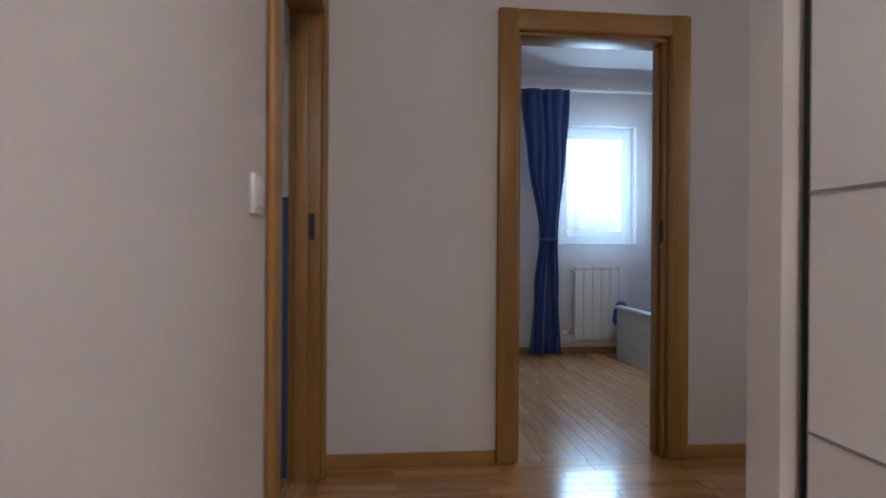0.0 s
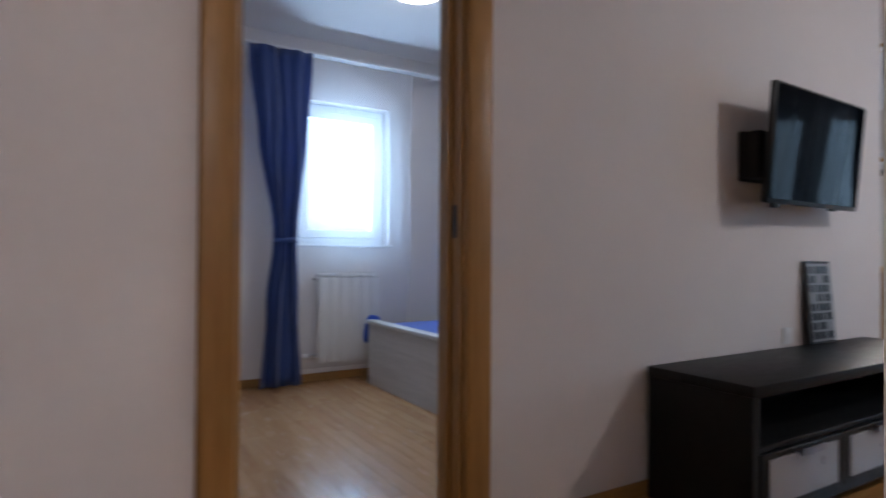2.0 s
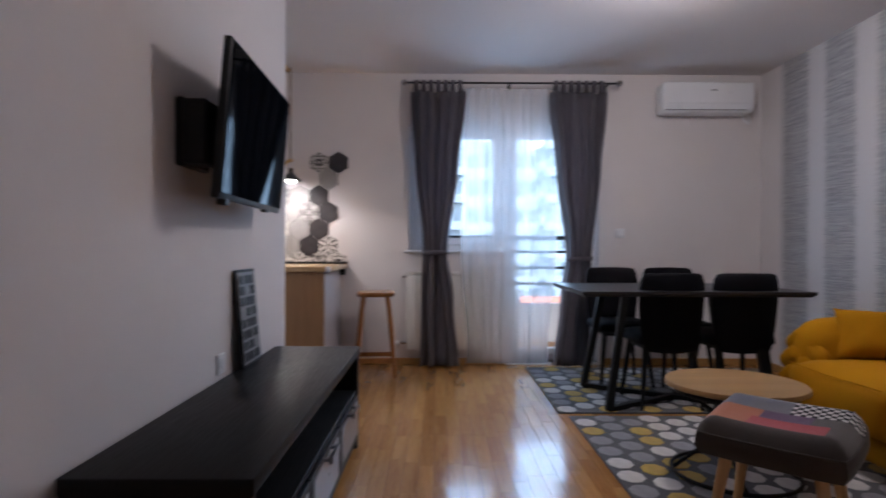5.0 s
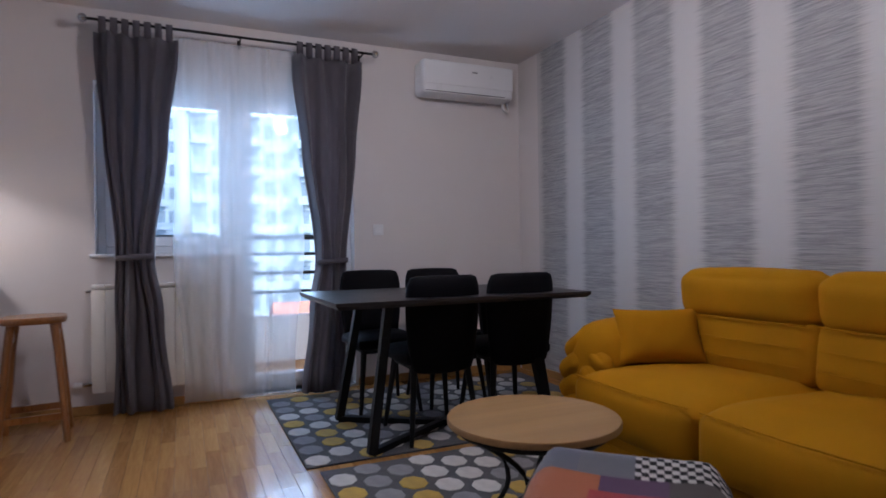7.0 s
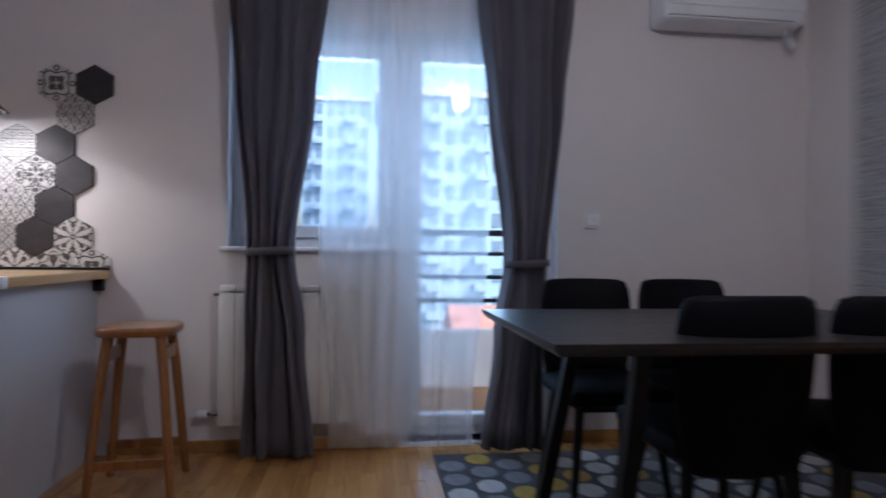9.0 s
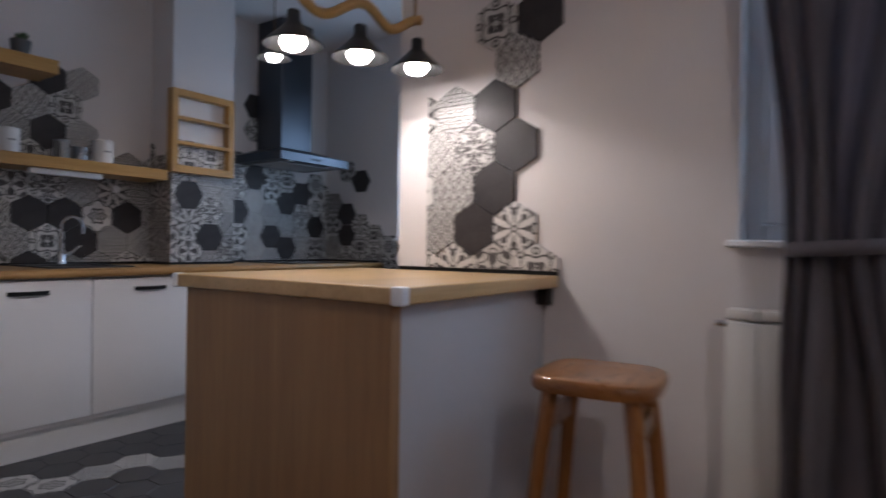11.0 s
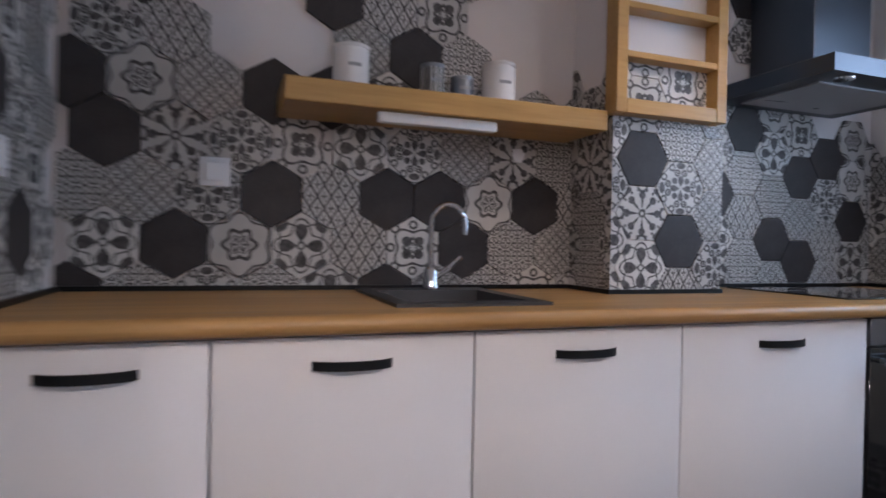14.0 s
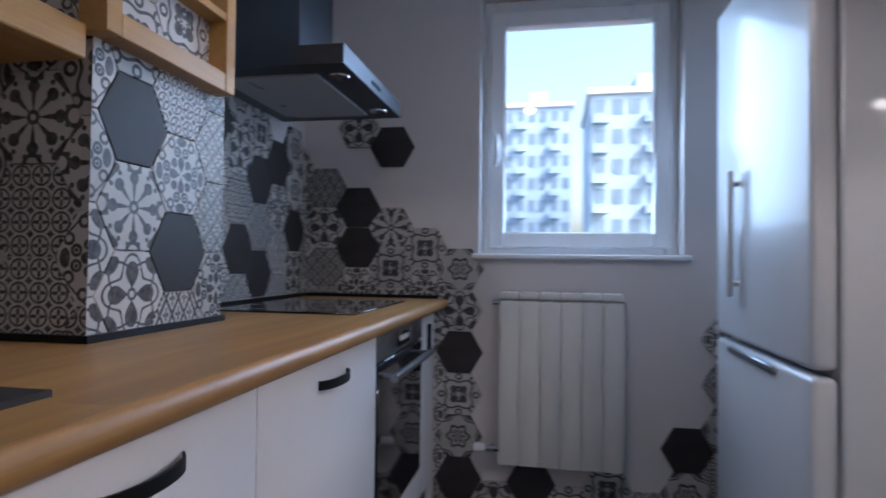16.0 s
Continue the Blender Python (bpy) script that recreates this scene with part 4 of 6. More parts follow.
def rug(m, w, d, seed, label):
    """Octagon spots in three colours on a dark pile."""
    ob = thing("rug", m, label, "rug", "rugs on the parquet")
    part("pile", boxed(0, w, -d, 0, 0, 0.009, 0.003), RUG_BASE, ob)
    rng = random.Random(seed)
    p, r, j, y = 0.165, 0.073, 0, -0.07

    def spot(x0, x1, mt):
        ring = [(min(x1, max(x0, r * math.cos(a))), r * 0.86 * math.sin(a)) for a in [math.pi / 8 + math.pi * q / 4 for q in range(8)]]
        bm = bmesh.new()
        rings = [[bm.verts.new((u * k, v * k, z)) for u, v in ring] for k, z in ((1.0, 0.008), (1.0, 0.0108), (0.95, 0.0118))]
        for a, b in zip(rings, rings[1:]):
            for q in range(8):
                bm.faces.new((a[q], a[(q + 1) % 8], b[(q + 1) % 8], b[q]))
        bm.faces.new(rings[-1])
        return finish("spot", bm, mt)
    colours = (RUG_WHITE, RUG_GREY, RUG_YELLOW)
    whole = [spot(-1, 1, mt) for mt in colours]
    while y > -d + 0.05:
        x = 0.075 + (p / 2 if j % 2 else 0)
        while x < w - 0.04:
            k = rng.choices((0, 1, 2), (5, 3, 3))[0]
            o = new("spot", whole[k] if x + r < w - 0.004 else spot(-1, w - 0.004 - x, colours[k]))
            o.parent, o.location = ob, (x, y, 0)
            o.rotation_euler = (0, 0, rng.uniform(-0.05, 0.05) if x + r + 0.01 < w and x - r > 0.004 else 0)
            x += p
        y -= p * 0.82
        j += 1


RUG_WHITE = fabric("white_rug_pile", (0.52, 0.50, 0.48), 1.0, 300, 0.15, 0.2, 20)
RUG_GREY = fabric("grey_rug_pile", (0.20, 0.20, 0.215), 1.0, 300, 0.2, 0.2, 20)
RUG_YELLOW = fabric("mustard_rug_pile", (0.42, 0.27, 0.035), 1.0, 300, 0.2, 0.2, 20)
rug(pose(4.33, 0.865, 0), 1.40, 2.0, 3, "dark grey rug with white, grey and mustard octagons")
rug(pose(2.72, 0.815, 0), 1.54, 1.55, 8, "dark grey spotted rug under the coffee table")


def coffee_table():
    ob = thing("coffee_table", pose(3.32, 0.262, 0.012), "round oak coffee table on black bent steel hoops", "table")
    part("tabletop", lathe(bmesh.new(), [(0.294, 0.398), (0.302, 0.401), (0.302, 0.418), (0.299, 0.422)], 64), TABLE_OAK, ob)
    part("hoop", tube(bmesh.new(), [(0.26 * math.cos(a), 0.26 * math.sin(a), 0.380) for a in [2 * math.pi * k / 40 for k in range(41)]], 0.009, 8), BLACK_METAL, ob)
    part("floor_hoop", tube(bmesh.new(), [(0.27 * math.cos(a), 0.27 * math.sin(a), 0.009) for a in [2 * math.pi * k / 40 for k in range(41)]], 0.009, 8), BLACK_METAL, ob)
    for i in range(4):
        a0 = math.pi / 2 * i + 0.4
        pts = []
        for k in range(13):
            t = k / 12
            r = 0.26 - 0.17 * math.sin(math.pi * t)
            a = a0 + 0.9 * t
            pts.append((r * math.cos(a), r * math.sin(a), 0.380 - 0.371 * t))
        part("leg", tube(bmesh.new(), pts, 0.009, 8), BLACK_METAL, ob)


coffee_table()
def checks(name, size):
    m, nt, b = nodes_of(name)
    ch = node(nt, "TexChecker", Scale=1 / size, Color1=(0.012, 0.012, 0.013, 1), Color2=(0.55, 0.53, 0.51, 1))
    tc = nt.nodes.new("ShaderNodeTexCoord")
    mp = nt.nodes.new("ShaderNodeMapping")
    mp.inputs["Scale"].default_value = (1, 1, 0)
    nt.links.new(tc.outputs["Object"], mp.inputs[0]), nt.links.new(mp.outputs[0], ch.inputs[0])
    nt.links.new(ch.outputs[0], b.inputs["Base Color"])
    weave = node(nt, "TexNoise", Scale=600.0, Detail=2.0)
    b.inputs["Roughness"].default_value = 0.92
    bump(nt, b, weave.outputs[0], 0.35)
    return m


PATCHES = [fabric("patch_slate", (0.10, 0.11, 0.15)), fabric("patch_orange", (0.38, 0.10, 0.022)), fabric("patch_purple", (0.06, 0.014, 0.07)), fabric("patch_red", (0.34, 0.012, 0.016)), fabric("patch_brown", (0.036, 0.027, 0.022)), checks("patch_checked", 0.017), fabric("patch_grey", (0.12, 0.125, 0.145))]
BROWN = fabric("dark_brown_cloth", (0.030, 0.020, 0.015), 0.95, 400)


def footstool():
    """A padded seat that rises to the back, its front rolled over, the top sewn from patches."""
    ob = thing("footstool", pose(2.62, 0.46, 0.012, 0, 0, -134.3), "patchwork footstool on splayed beech legs", "footstool")
    nx, ny, w, d = 24, 20, 0.46, 0.35

    def point(u, v, lift):
        c = min(1.0, max(abs(u), abs(v)))
        drop = 0.055 * max(0.0, (c - 0.72) / 0.28) ** 2.2
        k = 1 - 0.07 * (abs(u) * abs(v)) ** 3
        return (u * w / 2 * k, v * d / 2 * k, 0.478 + 0.022 * v - 0.018 * (1 - u * u) * (1 - v * v) + lift - drop)

    def patch(i, j):
        q, p = i / nx, j / ny
        if p > 0.56:
            return 0 if q < 0.24 else 6 if q < 0.52 else 5
        if p > 0.36:
            return 1 if q < 0.36 else 2 if q < 0.68 else 4
        if p > 0.12:
            return 1 if q < 0.30 else 3 if q < 0.80 else 4
        return 4
    bms = {}
    for i in range(nx):
        for j in range(ny):
            bm = bms.setdefault(patch(i, j), bmesh.new())
            bm.faces.new([bm.verts.new(point(2 * a / nx - 1, 2 * b / ny - 1, 0)) for a, b in ((i, j), (i + 1, j), (i + 1, j + 1), (i, j + 1))])
    names = ("slate grey patch", "orange patch", "purple patch", "red patch", "brown patch", "black and white checked patch", "grey patch")
    for k, bm in bms.items():
        bmesh.ops.remove_doubles(bm, verts=bm.verts[:], dist=1e-5)
        part("patch", bm, PATCHES[k], ob, names[k])
    sb = bmesh.new()
    loop = [(i, 0) for i in range(nx)] + [(nx, j) for j in range(ny)] + [(nx - i, ny) for i in range(nx)] + [(0, ny - j) for j in range(ny)]
    rings = []
    for grow, lift in ((1.0, 0.0), (1.03, -0.018), (1.035, -0.045), (0.98, -0.07), (0.86, -0.078)):
        ring = []
        for i, j in loop:
            p = point(2 * i / nx - 1, 2 * j / ny - 1, lift)
            ring.append(sb.verts.new((p[0] * grow, p[1] * grow, p[2])))
        rings.append(ring)
    for a, b in zip(rings, rings[1:]):
        for k in range(len(loop)):
            sb.faces.new((a[k], a[(k + 1) % len(loop)], b[(k + 1) % len(loop)], b[k]))
    sb.faces.new(rings[-1])
    part("base", sb, BROWN, ob, "dark brown cloth sides")
    part("welt", tube(bmesh.new(), [point(2 * i / nx - 1, 2 * j / ny - 1, 0.0) for i, j in loop + loop[:1]], 0.0035, 6), BROWN, ob)
    for sx in (-1, 1):
        for sy in (-1, 1):
            part("leg", tube(bmesh.new(), [(sx * 0.13, sy * 0.09, 0.385), (sx * 0.19, sy * 0.145, 0)], [0.023, 0.013], 12), BEECH, ob)
        part("leg_rail", bar(bmesh.new(), (sx * 0.135, -0.10, 0.362), (sx * 0.135, 0.10, 0.375), 0.03, 0.04), BEECH, ob)


footstool()


def sofa():
    ob = thing("sofa", pose(3.11, YS + 0.02, 0), "mustard yellow velvet sofa with braided arms", "sofa")
    part("base", boxed(-0.99, 0.99, 0.06, 0.86, 0.055, 0.26, 0.03, 3), YELLOW, ob)
    part("plinth", cushion(1.46, 0.16, 0.13, 0.03, 0.006, div=8), YELLOW, ob).matrix_local = pose(0, 0.845, 0.075)
    part("plinth_seam", tube(bmesh.new(), [(-0.72, 0.928, 0.155), (0.72, 0.928, 0.155)], 0.004), YELLOW, ob)
    for x in (-0.357, 0.357):
        seat = cushion(0.712, 0.86, 0.25, 0.055, 0.022, div=12)
        for v in seat.verts:
            if v.co.z > 0.12:
                v.co.z += 0.006 * math.sin(9 * v.co.x + 3 * x) * math.sin(7 * v.co.y) - 0.012 * (v.co.y > 0.36)
        part("seat_cushion", seat, YELLOW, ob).matrix_local = pose(x, 0.555, 0.20)
        part("back_cushion", cushion(0.708, 0.22, 0.28, 0.045, 0.02, div=8), YELLOW, ob).matrix_local = pose(x, 0.24, 0.42, 8, 0, 0)
        head = cushion(0.712, 0.20, 0.235, 0.07, 0.02, div=12)
        for v in head.verts:
            v.co.z += 0.010 * (2 * v.co.x / 0.712) ** 4 * (v.co.z > 0.1)
        part("headrest", head, YELLOW, ob).matrix_local = pose(x, 0.21, 0.665, -6, 0, 0)
        part("headrest_piping", tube(bmesh.new(), [(x - 0.33, 0.325, 0.69), (x, 0.335, 0.684), (x + 0.33, 0.325, 0.69)], 0.004, 6), YELLOW, ob)
        for z in (0.52, 0.60):
            part("back_seam", tube(bmesh.new(), [(x - 0.32, 0.356 - (z - 0.5) * 0.12, z), (x, 0.374 - (z - 0.5) * 0.12, z - 0.004), (x + 0.32, 0.356 - (z - 0.5) * 0.12, z)], 0.0025, 6), YELLOW, ob)
        part("welt", tube(bmesh.new(), [(x - 0.33, 0.975, 0.435), (x, 0.985, 0.432), (x + 0.33, 0.975, 0.435)], 0.004, 6), YELLOW, ob)
    part("back_frame", boxed(-0.73, 0.73, 0.0, 0.14, 0.1, 0.72, 0.04, 3), YELLOW, ob)
    for s in (-1, 1):
        arm = cushion(0.30, 0.80, 0.56, 0.12, 0.012, div=12)
        for v in arm.verts:
            v.co.z -= 0.025 * max(0.0, v.co.y / 0.4) ** 2 * (v.co.z > 0.3)
        part("arm", arm, YELLOW, ob).matrix_local = pose(s * 0.86, 0.41, 0.09)
        for k in range(4):
            for c in range(2):
                lobe = cushion(0.175, 0.085, 0.10, 0.042, 0.008, 4, 10)
                part("braid", lobe, YELLOW, ob).matrix_local = pose(s * 0.865 + (c - 0.5) * 0.115 * s, 0.80 - 0.012 * k * (k > 2), 0.13 + k * 0.098 + 0.045 * c, 0, 33 * (1 if c else -1) * s, 0)
    for x in (-0.9, 0.9):
        for y in (0.12, 0.78):
            part("foot", tube(bmesh.new(), [(x, y, 0), (x, y, 0.06)], [0.018, 0.024], 12), BLACK_METAL, ob)
    single("throw_pillow", pillow(0.42, 0.29, 0.15), YELLOW, pose(3.70, YS + 0.55, 0.455, 28, 0, 64), "plump mustard yellow pillow on the sofa", "pillow")


sofa()


def bar_stool(m):
    ob = thing("bar_stool", m, "varnished pine bar stool with a square rounded seat", "stool")
    bm = bmesh.new()
    rings = []
    for k, z in ((0.90, 0.645), (0.975, 0.648), (1.0, 0.656), (1.0, 0.671), (0.975, 0.68), (0.94, 0.683), (0.5, 0.679)):
        ring = []
        for q in range(40):
            a = 2 * math.pi * q / 40
            r = 0.168 / (abs(math.cos(a)) ** 4 + abs(math.sin(a)) ** 4) ** 0.25 * k
            ring.append(bm.verts.new((r * math.cos(a), r * math.sin(a), z)))
        rings.append(ring)
    for a, b in zip(rings, rings[1:]):
        for q in range(40):
            bm.faces.new((a[q], a[(q + 1) % 40], b[(q + 1) % 40], b[q]))
    bm.faces.new(rings[0][::-1]), bm.faces.new(rings[-1])
    part("seat", bm, PINE_TOP, ob)
    for sx in (-1, 1):
        for sy in (-1, 1):
            part("leg", tube(bmesh.new(), [(sx * 0.105, sy * 0.105, 0.65), (sx * 0.125, sy * 0.125, 0.5), (sx * 0.17, sy * 0.17, 0)], [0.024, 0.022, 0.019], 12), PINE, ob)
    for sy in (-1, 1):
        part("rung", bar(bmesh.new(), (-0.13, sy * 0.118, 0.565), (0.13, sy * 0.118, 0.565), 0.022, 0.05), PINE, ob)
        part("rung", bar(bmesh.new(), (sy * 0.155, -0.16, 0.14), (sy * 0.155, 0.16, 0.14), 0.022, 0.035), PINE, ob)


bar_stool(pose(5.48, 2.14, 0, 0, 0, 6) @ Matrix.Diagonal((0.92, 0.92, 1, 1)))


def ceiling_light(x, y, label):
    ob = thing("ceiling_light", pose(x, y, CEIL), label, "lamp")
    part("base", lathe(bmesh.new(), [(0.15, -0.02), (0.15, 0)], 32), WHITE_TRIM, ob)
    part("diffuser", lathe(bmesh.new(), [(0.03, -0.075), (0.10, -0.066), (0.145, -0.045), (0.155, -0.02)], 32), MILK, ob, "lit milky diffuser")


ceiling_light(*LIVING_LAMP, "round white ceiling light, switched on")
ceiling_light(*BED_LAMP, "round white bedroom ceiling light, switched on")
ceiling_light(*HALL_LAMP, "round white hallway ceiling light, switched on")

# ---- hall wardrobe ----
ward = thing("wardrobe", pose(0.6, -0.7, 0), "white sliding wardrobe with grooved doors", "wardrobe")
part("body", boxed(0.05, 0.37, -1.68, 1.66, 0, 2.5, 0.004), CABINET, ward)
part("rail", boxed(0.0, 0.05, -1.68, 1.66, 2.46, 2.5), STEEL, ward)
for k, (a, b) in enumerate(((-1.66, -0.02), (0.0, 1.655))):
    dr = part("sliding_door", boxed(0.0, 0.024, a, b, 0.03, 2.45, 0.003), CABINET, ward)
    part("track", boxed(-0.004, 0.05, a, b, 0.0, 0.024), STEEL, dr)
    for z in (0.62, 1.105, 1.6):
        part("groove", boxed(-0.003, 0.001, a + 0.01, b - 0.008, z, z + 0.007), GREY_PANEL, dr, "thin grey groove")
    part("edge_profile", boxed(-0.006, 0.026, b - 0.012, b + 0.004, 0.03, 2.45, 0.002), BLACK_METAL, dr, "dark edge profile")

# ---- bedroom ----
bed = thing("bed", pose(1.83, 4.15, 0), "whitewashed oak bed with a royal blue cover", "bed")
part("footboard", boxed(0, 0.04, -0.82, 0.80, 0.0, 0.445, 0.003), BED_WOOD, bed)
part("footboard_cap", boxed(-0.015, 0.06, -0.83, 0.81, 0.445, 0.475, 0.004), BED_WOOD, bed)
for y in (-0.82, 0.77):
    part("side_rail", boxed(0.04, 1.98, y, y + 0.03, 0.08, 0.36, 0.003), BED_WOOD, bed)
part("headboard", boxed(1.98, 2.02, -0.82, 0.80, 0, 0.95, 0.004), BED_WOOD, bed)
part("mattress", cushion(1.93, 1.57, 0.34, 0.05, 0.01), BLUE_SHEET, bed, "royal blue bedspread over the mattress").matrix_local = pose(1.01, -0.01, 0.12)
fold = cushion(0.10, 0.05, 0.2, 0.02, 0.01)
part("hanging_corner", fold, BLUE_SHEET, bed).matrix_local = pose(0.02, 0.83, 0.3, 0, 12, 0)


# ---- kitchen ----
CT = 0.862  # top of the worktop
FRONT = 4.632


def handle_mesh():
    bm = bmesh.new()
    n = 12
    rows = []
    for k in range(n + 1):
        t = k / n
        x = -0.082 + 0.164 * t
        y = -0.024 * math.sin(math.pi * min(1, max(0, (t - 0.02) / 0.96))) ** 0.5 - 0.002
        rows.append([bm.verts.new((x, y - q[0], q[1])) for q in ((0, -0.0095), (0.004, -0.0095), (0.004, 0.0095), (0, 0.0095))])
    for a, b in zip(rows, rows[1:]):
        for k in range(4):
            bm.faces.new((a[k], a[(k + 1) % 4], b[(k + 1) % 4], b[k]))
    bm.faces.new(rows[0]), bm.faces.new(rows[-1][::-1])
    return bm


def base_unit(x0, x1, hx):
    ob = thing("base_cabinet", pose(x0, FRONT, 0), "white kitchen base cabinet with a black bow handle", "cabinet", "white base cabinets")
    w = x1 - x0
    part("body", boxed(0.0, w, 0.02, 0.58, 0.13, CT - 0.042), CABINET, ob, "", False)
    door = part("door", boxed(0.0025, w - 0.0025, 0, 0.018, 0.155, CT - 0.048, 0.002, 2), CABINET, ob)
    part("handle", handle_mesh(), BLACK_METAL, door, "black bow handle").matrix_local = pose(hx - x0, 0, 0.757)
    part("plinth", boxed(0, w, 0.05, 0.065, 0, 0.129), WHITE_TRIM, ob, "", False)


for x0, x1 in ((4.474, 4.864), (4.864, 5.406), (5.406, 5.975), (5.975, 6.645)):
    base_unit(x0, x1, (x0 + x1) / 2 if x0 > 4.5 else 4.66)

SX0, SX1, SY0, SY1 = 5.265, 5.62, 4.72, 5.15
wt = thing("worktop", pose(0, 0, 0), "oiled oak-look worktop with a rounded front edge", "worktop")
top = bmesh.new()
for b in ((4.467, SX0, 4.60, YB - 0.012), (SX1, 7.498, 4.60, YB - 0.012), (SX0, SX1, 4.60, SY0), (SX0, SX1, SY1, YB - 0.012)):
    add_box(top, *b, CT - 0.04, CT)
part("slab", top, COUNTER, wt, "", False)
part("front_edge", tube(bmesh.new(), [(4.467, 4.601, CT - 0.02), (7.498, 4.601, CT - 0.02)], 0.02, 16), COUNTER, wt)
structure("splash_trim", boxed(4.478, 7.49, YB - 0.022, YB - 0.0125, CT, CT + 0.014), BLACK_PLASTIC, "black sealing strip behind the worktop")
structure("splash_trim_pillar", boxed(5.99, 6.437, 4.966, 4.9765, CT, CT + 0.014), BLACK_PLASTIC, "black sealing strip round the pillar")
structure("splash_trim_return", boxed(5.99, 5.9995, 4.977, 5.20, CT, CT + 0.014), BLACK_PLASTIC, "black sealing strip")
structure("splash_trim_side", boxed(4.4675, 4.4775, 4.62, YB - 0.023, CT, CT + 0.014), BLACK_PLASTIC, "black sealing strip")
structure("splash_trim_window", boxed(XK - 0.022, XK - 0.0125, 4.62, YB - 0.023, CT, CT + 0.014), BLACK_PLASTIC, "black sealing strip")

structure("cabinet_filler", boxed(4.4675, 4.4735, FRONT + 0.01, FRONT + 0.03, 0, CT - 0.042), BLACK_PLASTIC, "dark gap filler beside the cabinets")
sink = thing("sink", pose(0, 0, CT), "dark grey composite kitchen sink", "sink")
bm = bmesh.new()
for a in ((SX0 - 0.02, SX1 + 0.02, SY0 - 0.02, SY0 + 0.03), (SX0 - 0.02, SX1 + 0.02, SY1 - 0.08, SY1 + 0.02), (SX0 - 0.02, SX0 + 0.025, SY0 + 0.03, SY1 - 0.08), (SX1 - 0.025, SX1 + 0.02, SY0 + 0.03, SY1 - 0.08)):
    add_box(bm, *a, 0.0, 0.008)
part("rim", bm, SINK, sink, "", False)
bm = bmesh.new()
for a in ((SX0 + 0.015, SX1 - 0.015, SY0 + 0.02, SY0 + 0.03), (SX0 + 0.015, SX1 - 0.015, SY1 - 0.08, SY1 - 0.07), (SX0 + 0.015, SX0 + 0.025, SY0 + 0.03, SY1 - 0.08), (SX1 - 0.025, SX1 - 0.015, SY0 + 0.03, SY1 - 0.08)):
    add_box(bm, *a, -0.17, 0.0)
add_box(bm, SX0 + 0.015, SX1 - 0.015, SY0 + 0.02, SY1 - 0.07, -0.18, -0.17)
part("bowl", bm, SINK, sink, "", False)
part("overflow", lathe(bmesh.new(), [(0.012, 0), (0.014, 0.004)], 16), CHROME, sink).matrix_local = pose(5.45, SY1 - 0.082, -0.04, 90, 0, 0)
tap = thing("kitchen_tap", pose(5.46, 5.11, CT + 0.008), "chrome swan-neck kitchen tap", "tap")
part("base", lathe(bmesh.new(), [(0.026, 0), (0.026, 0.01), (0.022, 0.02), (0.022, 0.055), (0.015, 0.065)], 20), CHROME, tap)
part("spout", tube(bmesh.new(), [(0, 0, 0.05), (0, 0, 0.20)] + [(0.05 - 0.05 * math.cos(a), -0.02 * math.sin(a / 2), 0.20 + 0.055 * math.sin(a)) for a in [math.pi * k / 10 for k in range(1, 11)]] + [(0.10, -0.02, 0.165)], 0.009), CHROME, tap)
part("lever", tube(bmesh.new(), [(0.015, -0.005, 0.04), (0.05, -0.02, 0.065), (0.085, -0.03, 0.10)], [0.012, 0.009, 0.007]), CHROME, tap)

hob = thing("hob", pose(6.66, 4.70, CT), "black glass induction hob", "hob")
part("glass", boxed(0, 0.57, 0, 0.47, 0, 0.006, 0.002), OVEN_GLASS, hob)
for x, y, r in ((0.16, 0.14, 0.075), (0.42, 0.14, 0.09), (0.16, 0.34, 0.09), (0.42, 0.34, 0.075)):
    part("ring", tube(bmesh.new(), [(x + r * math.cos(a), y + r * math.sin(a), 0.0055) for a in [2 * math.pi * k / 32 for k in range(33)]], 0.001, 4), GREY_PANEL, hob, "thin grey cooking ring")

oven = thing("oven", pose(6.65, FRONT, 0), "steel built-in oven with a dark glass door", "oven")
part("housing", boxed(0, 0.56, 0.022, 0.58, 0.13, CT - 0.042), CABINET, oven, "", False)
part("control_panel", boxed(0.003, 0.557, -0.004, 0.02, 0.735, CT - 0.046, 0.002), STEEL, oven)
part("display", boxed(0.20, 0.36, -0.007, -0.003, 0.75, 0.80), OVEN_GLASS, oven)
for k in range(5):
    part("digit", boxed(0.225 + 0.024 * k, 0.237 + 0.024 * k, -0.009, -0.0065, 0.766, 0.782), PVC, oven, "pale display mark", False)
door = part("door", boxed(0.003, 0.557, -0.004, 0.02, 0.26, 0.73, 0.003), OVEN_GLASS, oven, "dark glass door")
bm = tube(bmesh.new(), [(0.02, -0.045, 0.69), (0.54, -0.045, 0.69)], 0.012)
for x in (0.05, 0.51):
    tube(bm, [(x, -0.045, 0.69), (x, -0.002, 0.69)], 0.008)
part("door_handle", bm, STEEL, door, "steel bar handle")
part("base_panel", boxed(0.003, 0.557, 0, 0.02, 0.14, 0.256, 0.002), CABINET, oven)
part("plinth", boxed(0, 0.56, 0.05, 0.065, 0, 0.129), WHITE_TRIM, oven, "", False)
slim = thing("bottle_cabinet", pose(7.215, FRONT, 0), "narrow white pull-out cabinet beside the oven", "cabinet")
part("body", boxed(0, 0.275, 0.02, 0.58, 0.13, CT - 0.042), CABINET, slim, "", False)
part("front", boxed(0.003, 0.19, 0, 0.018, 0.14, CT - 0.048, 0.002), CABINET, slim)
part("filler", boxed(0.194, 0.275, 0.004, 0.02, 0, CT - 0.048), CABINET, slim, "", False)
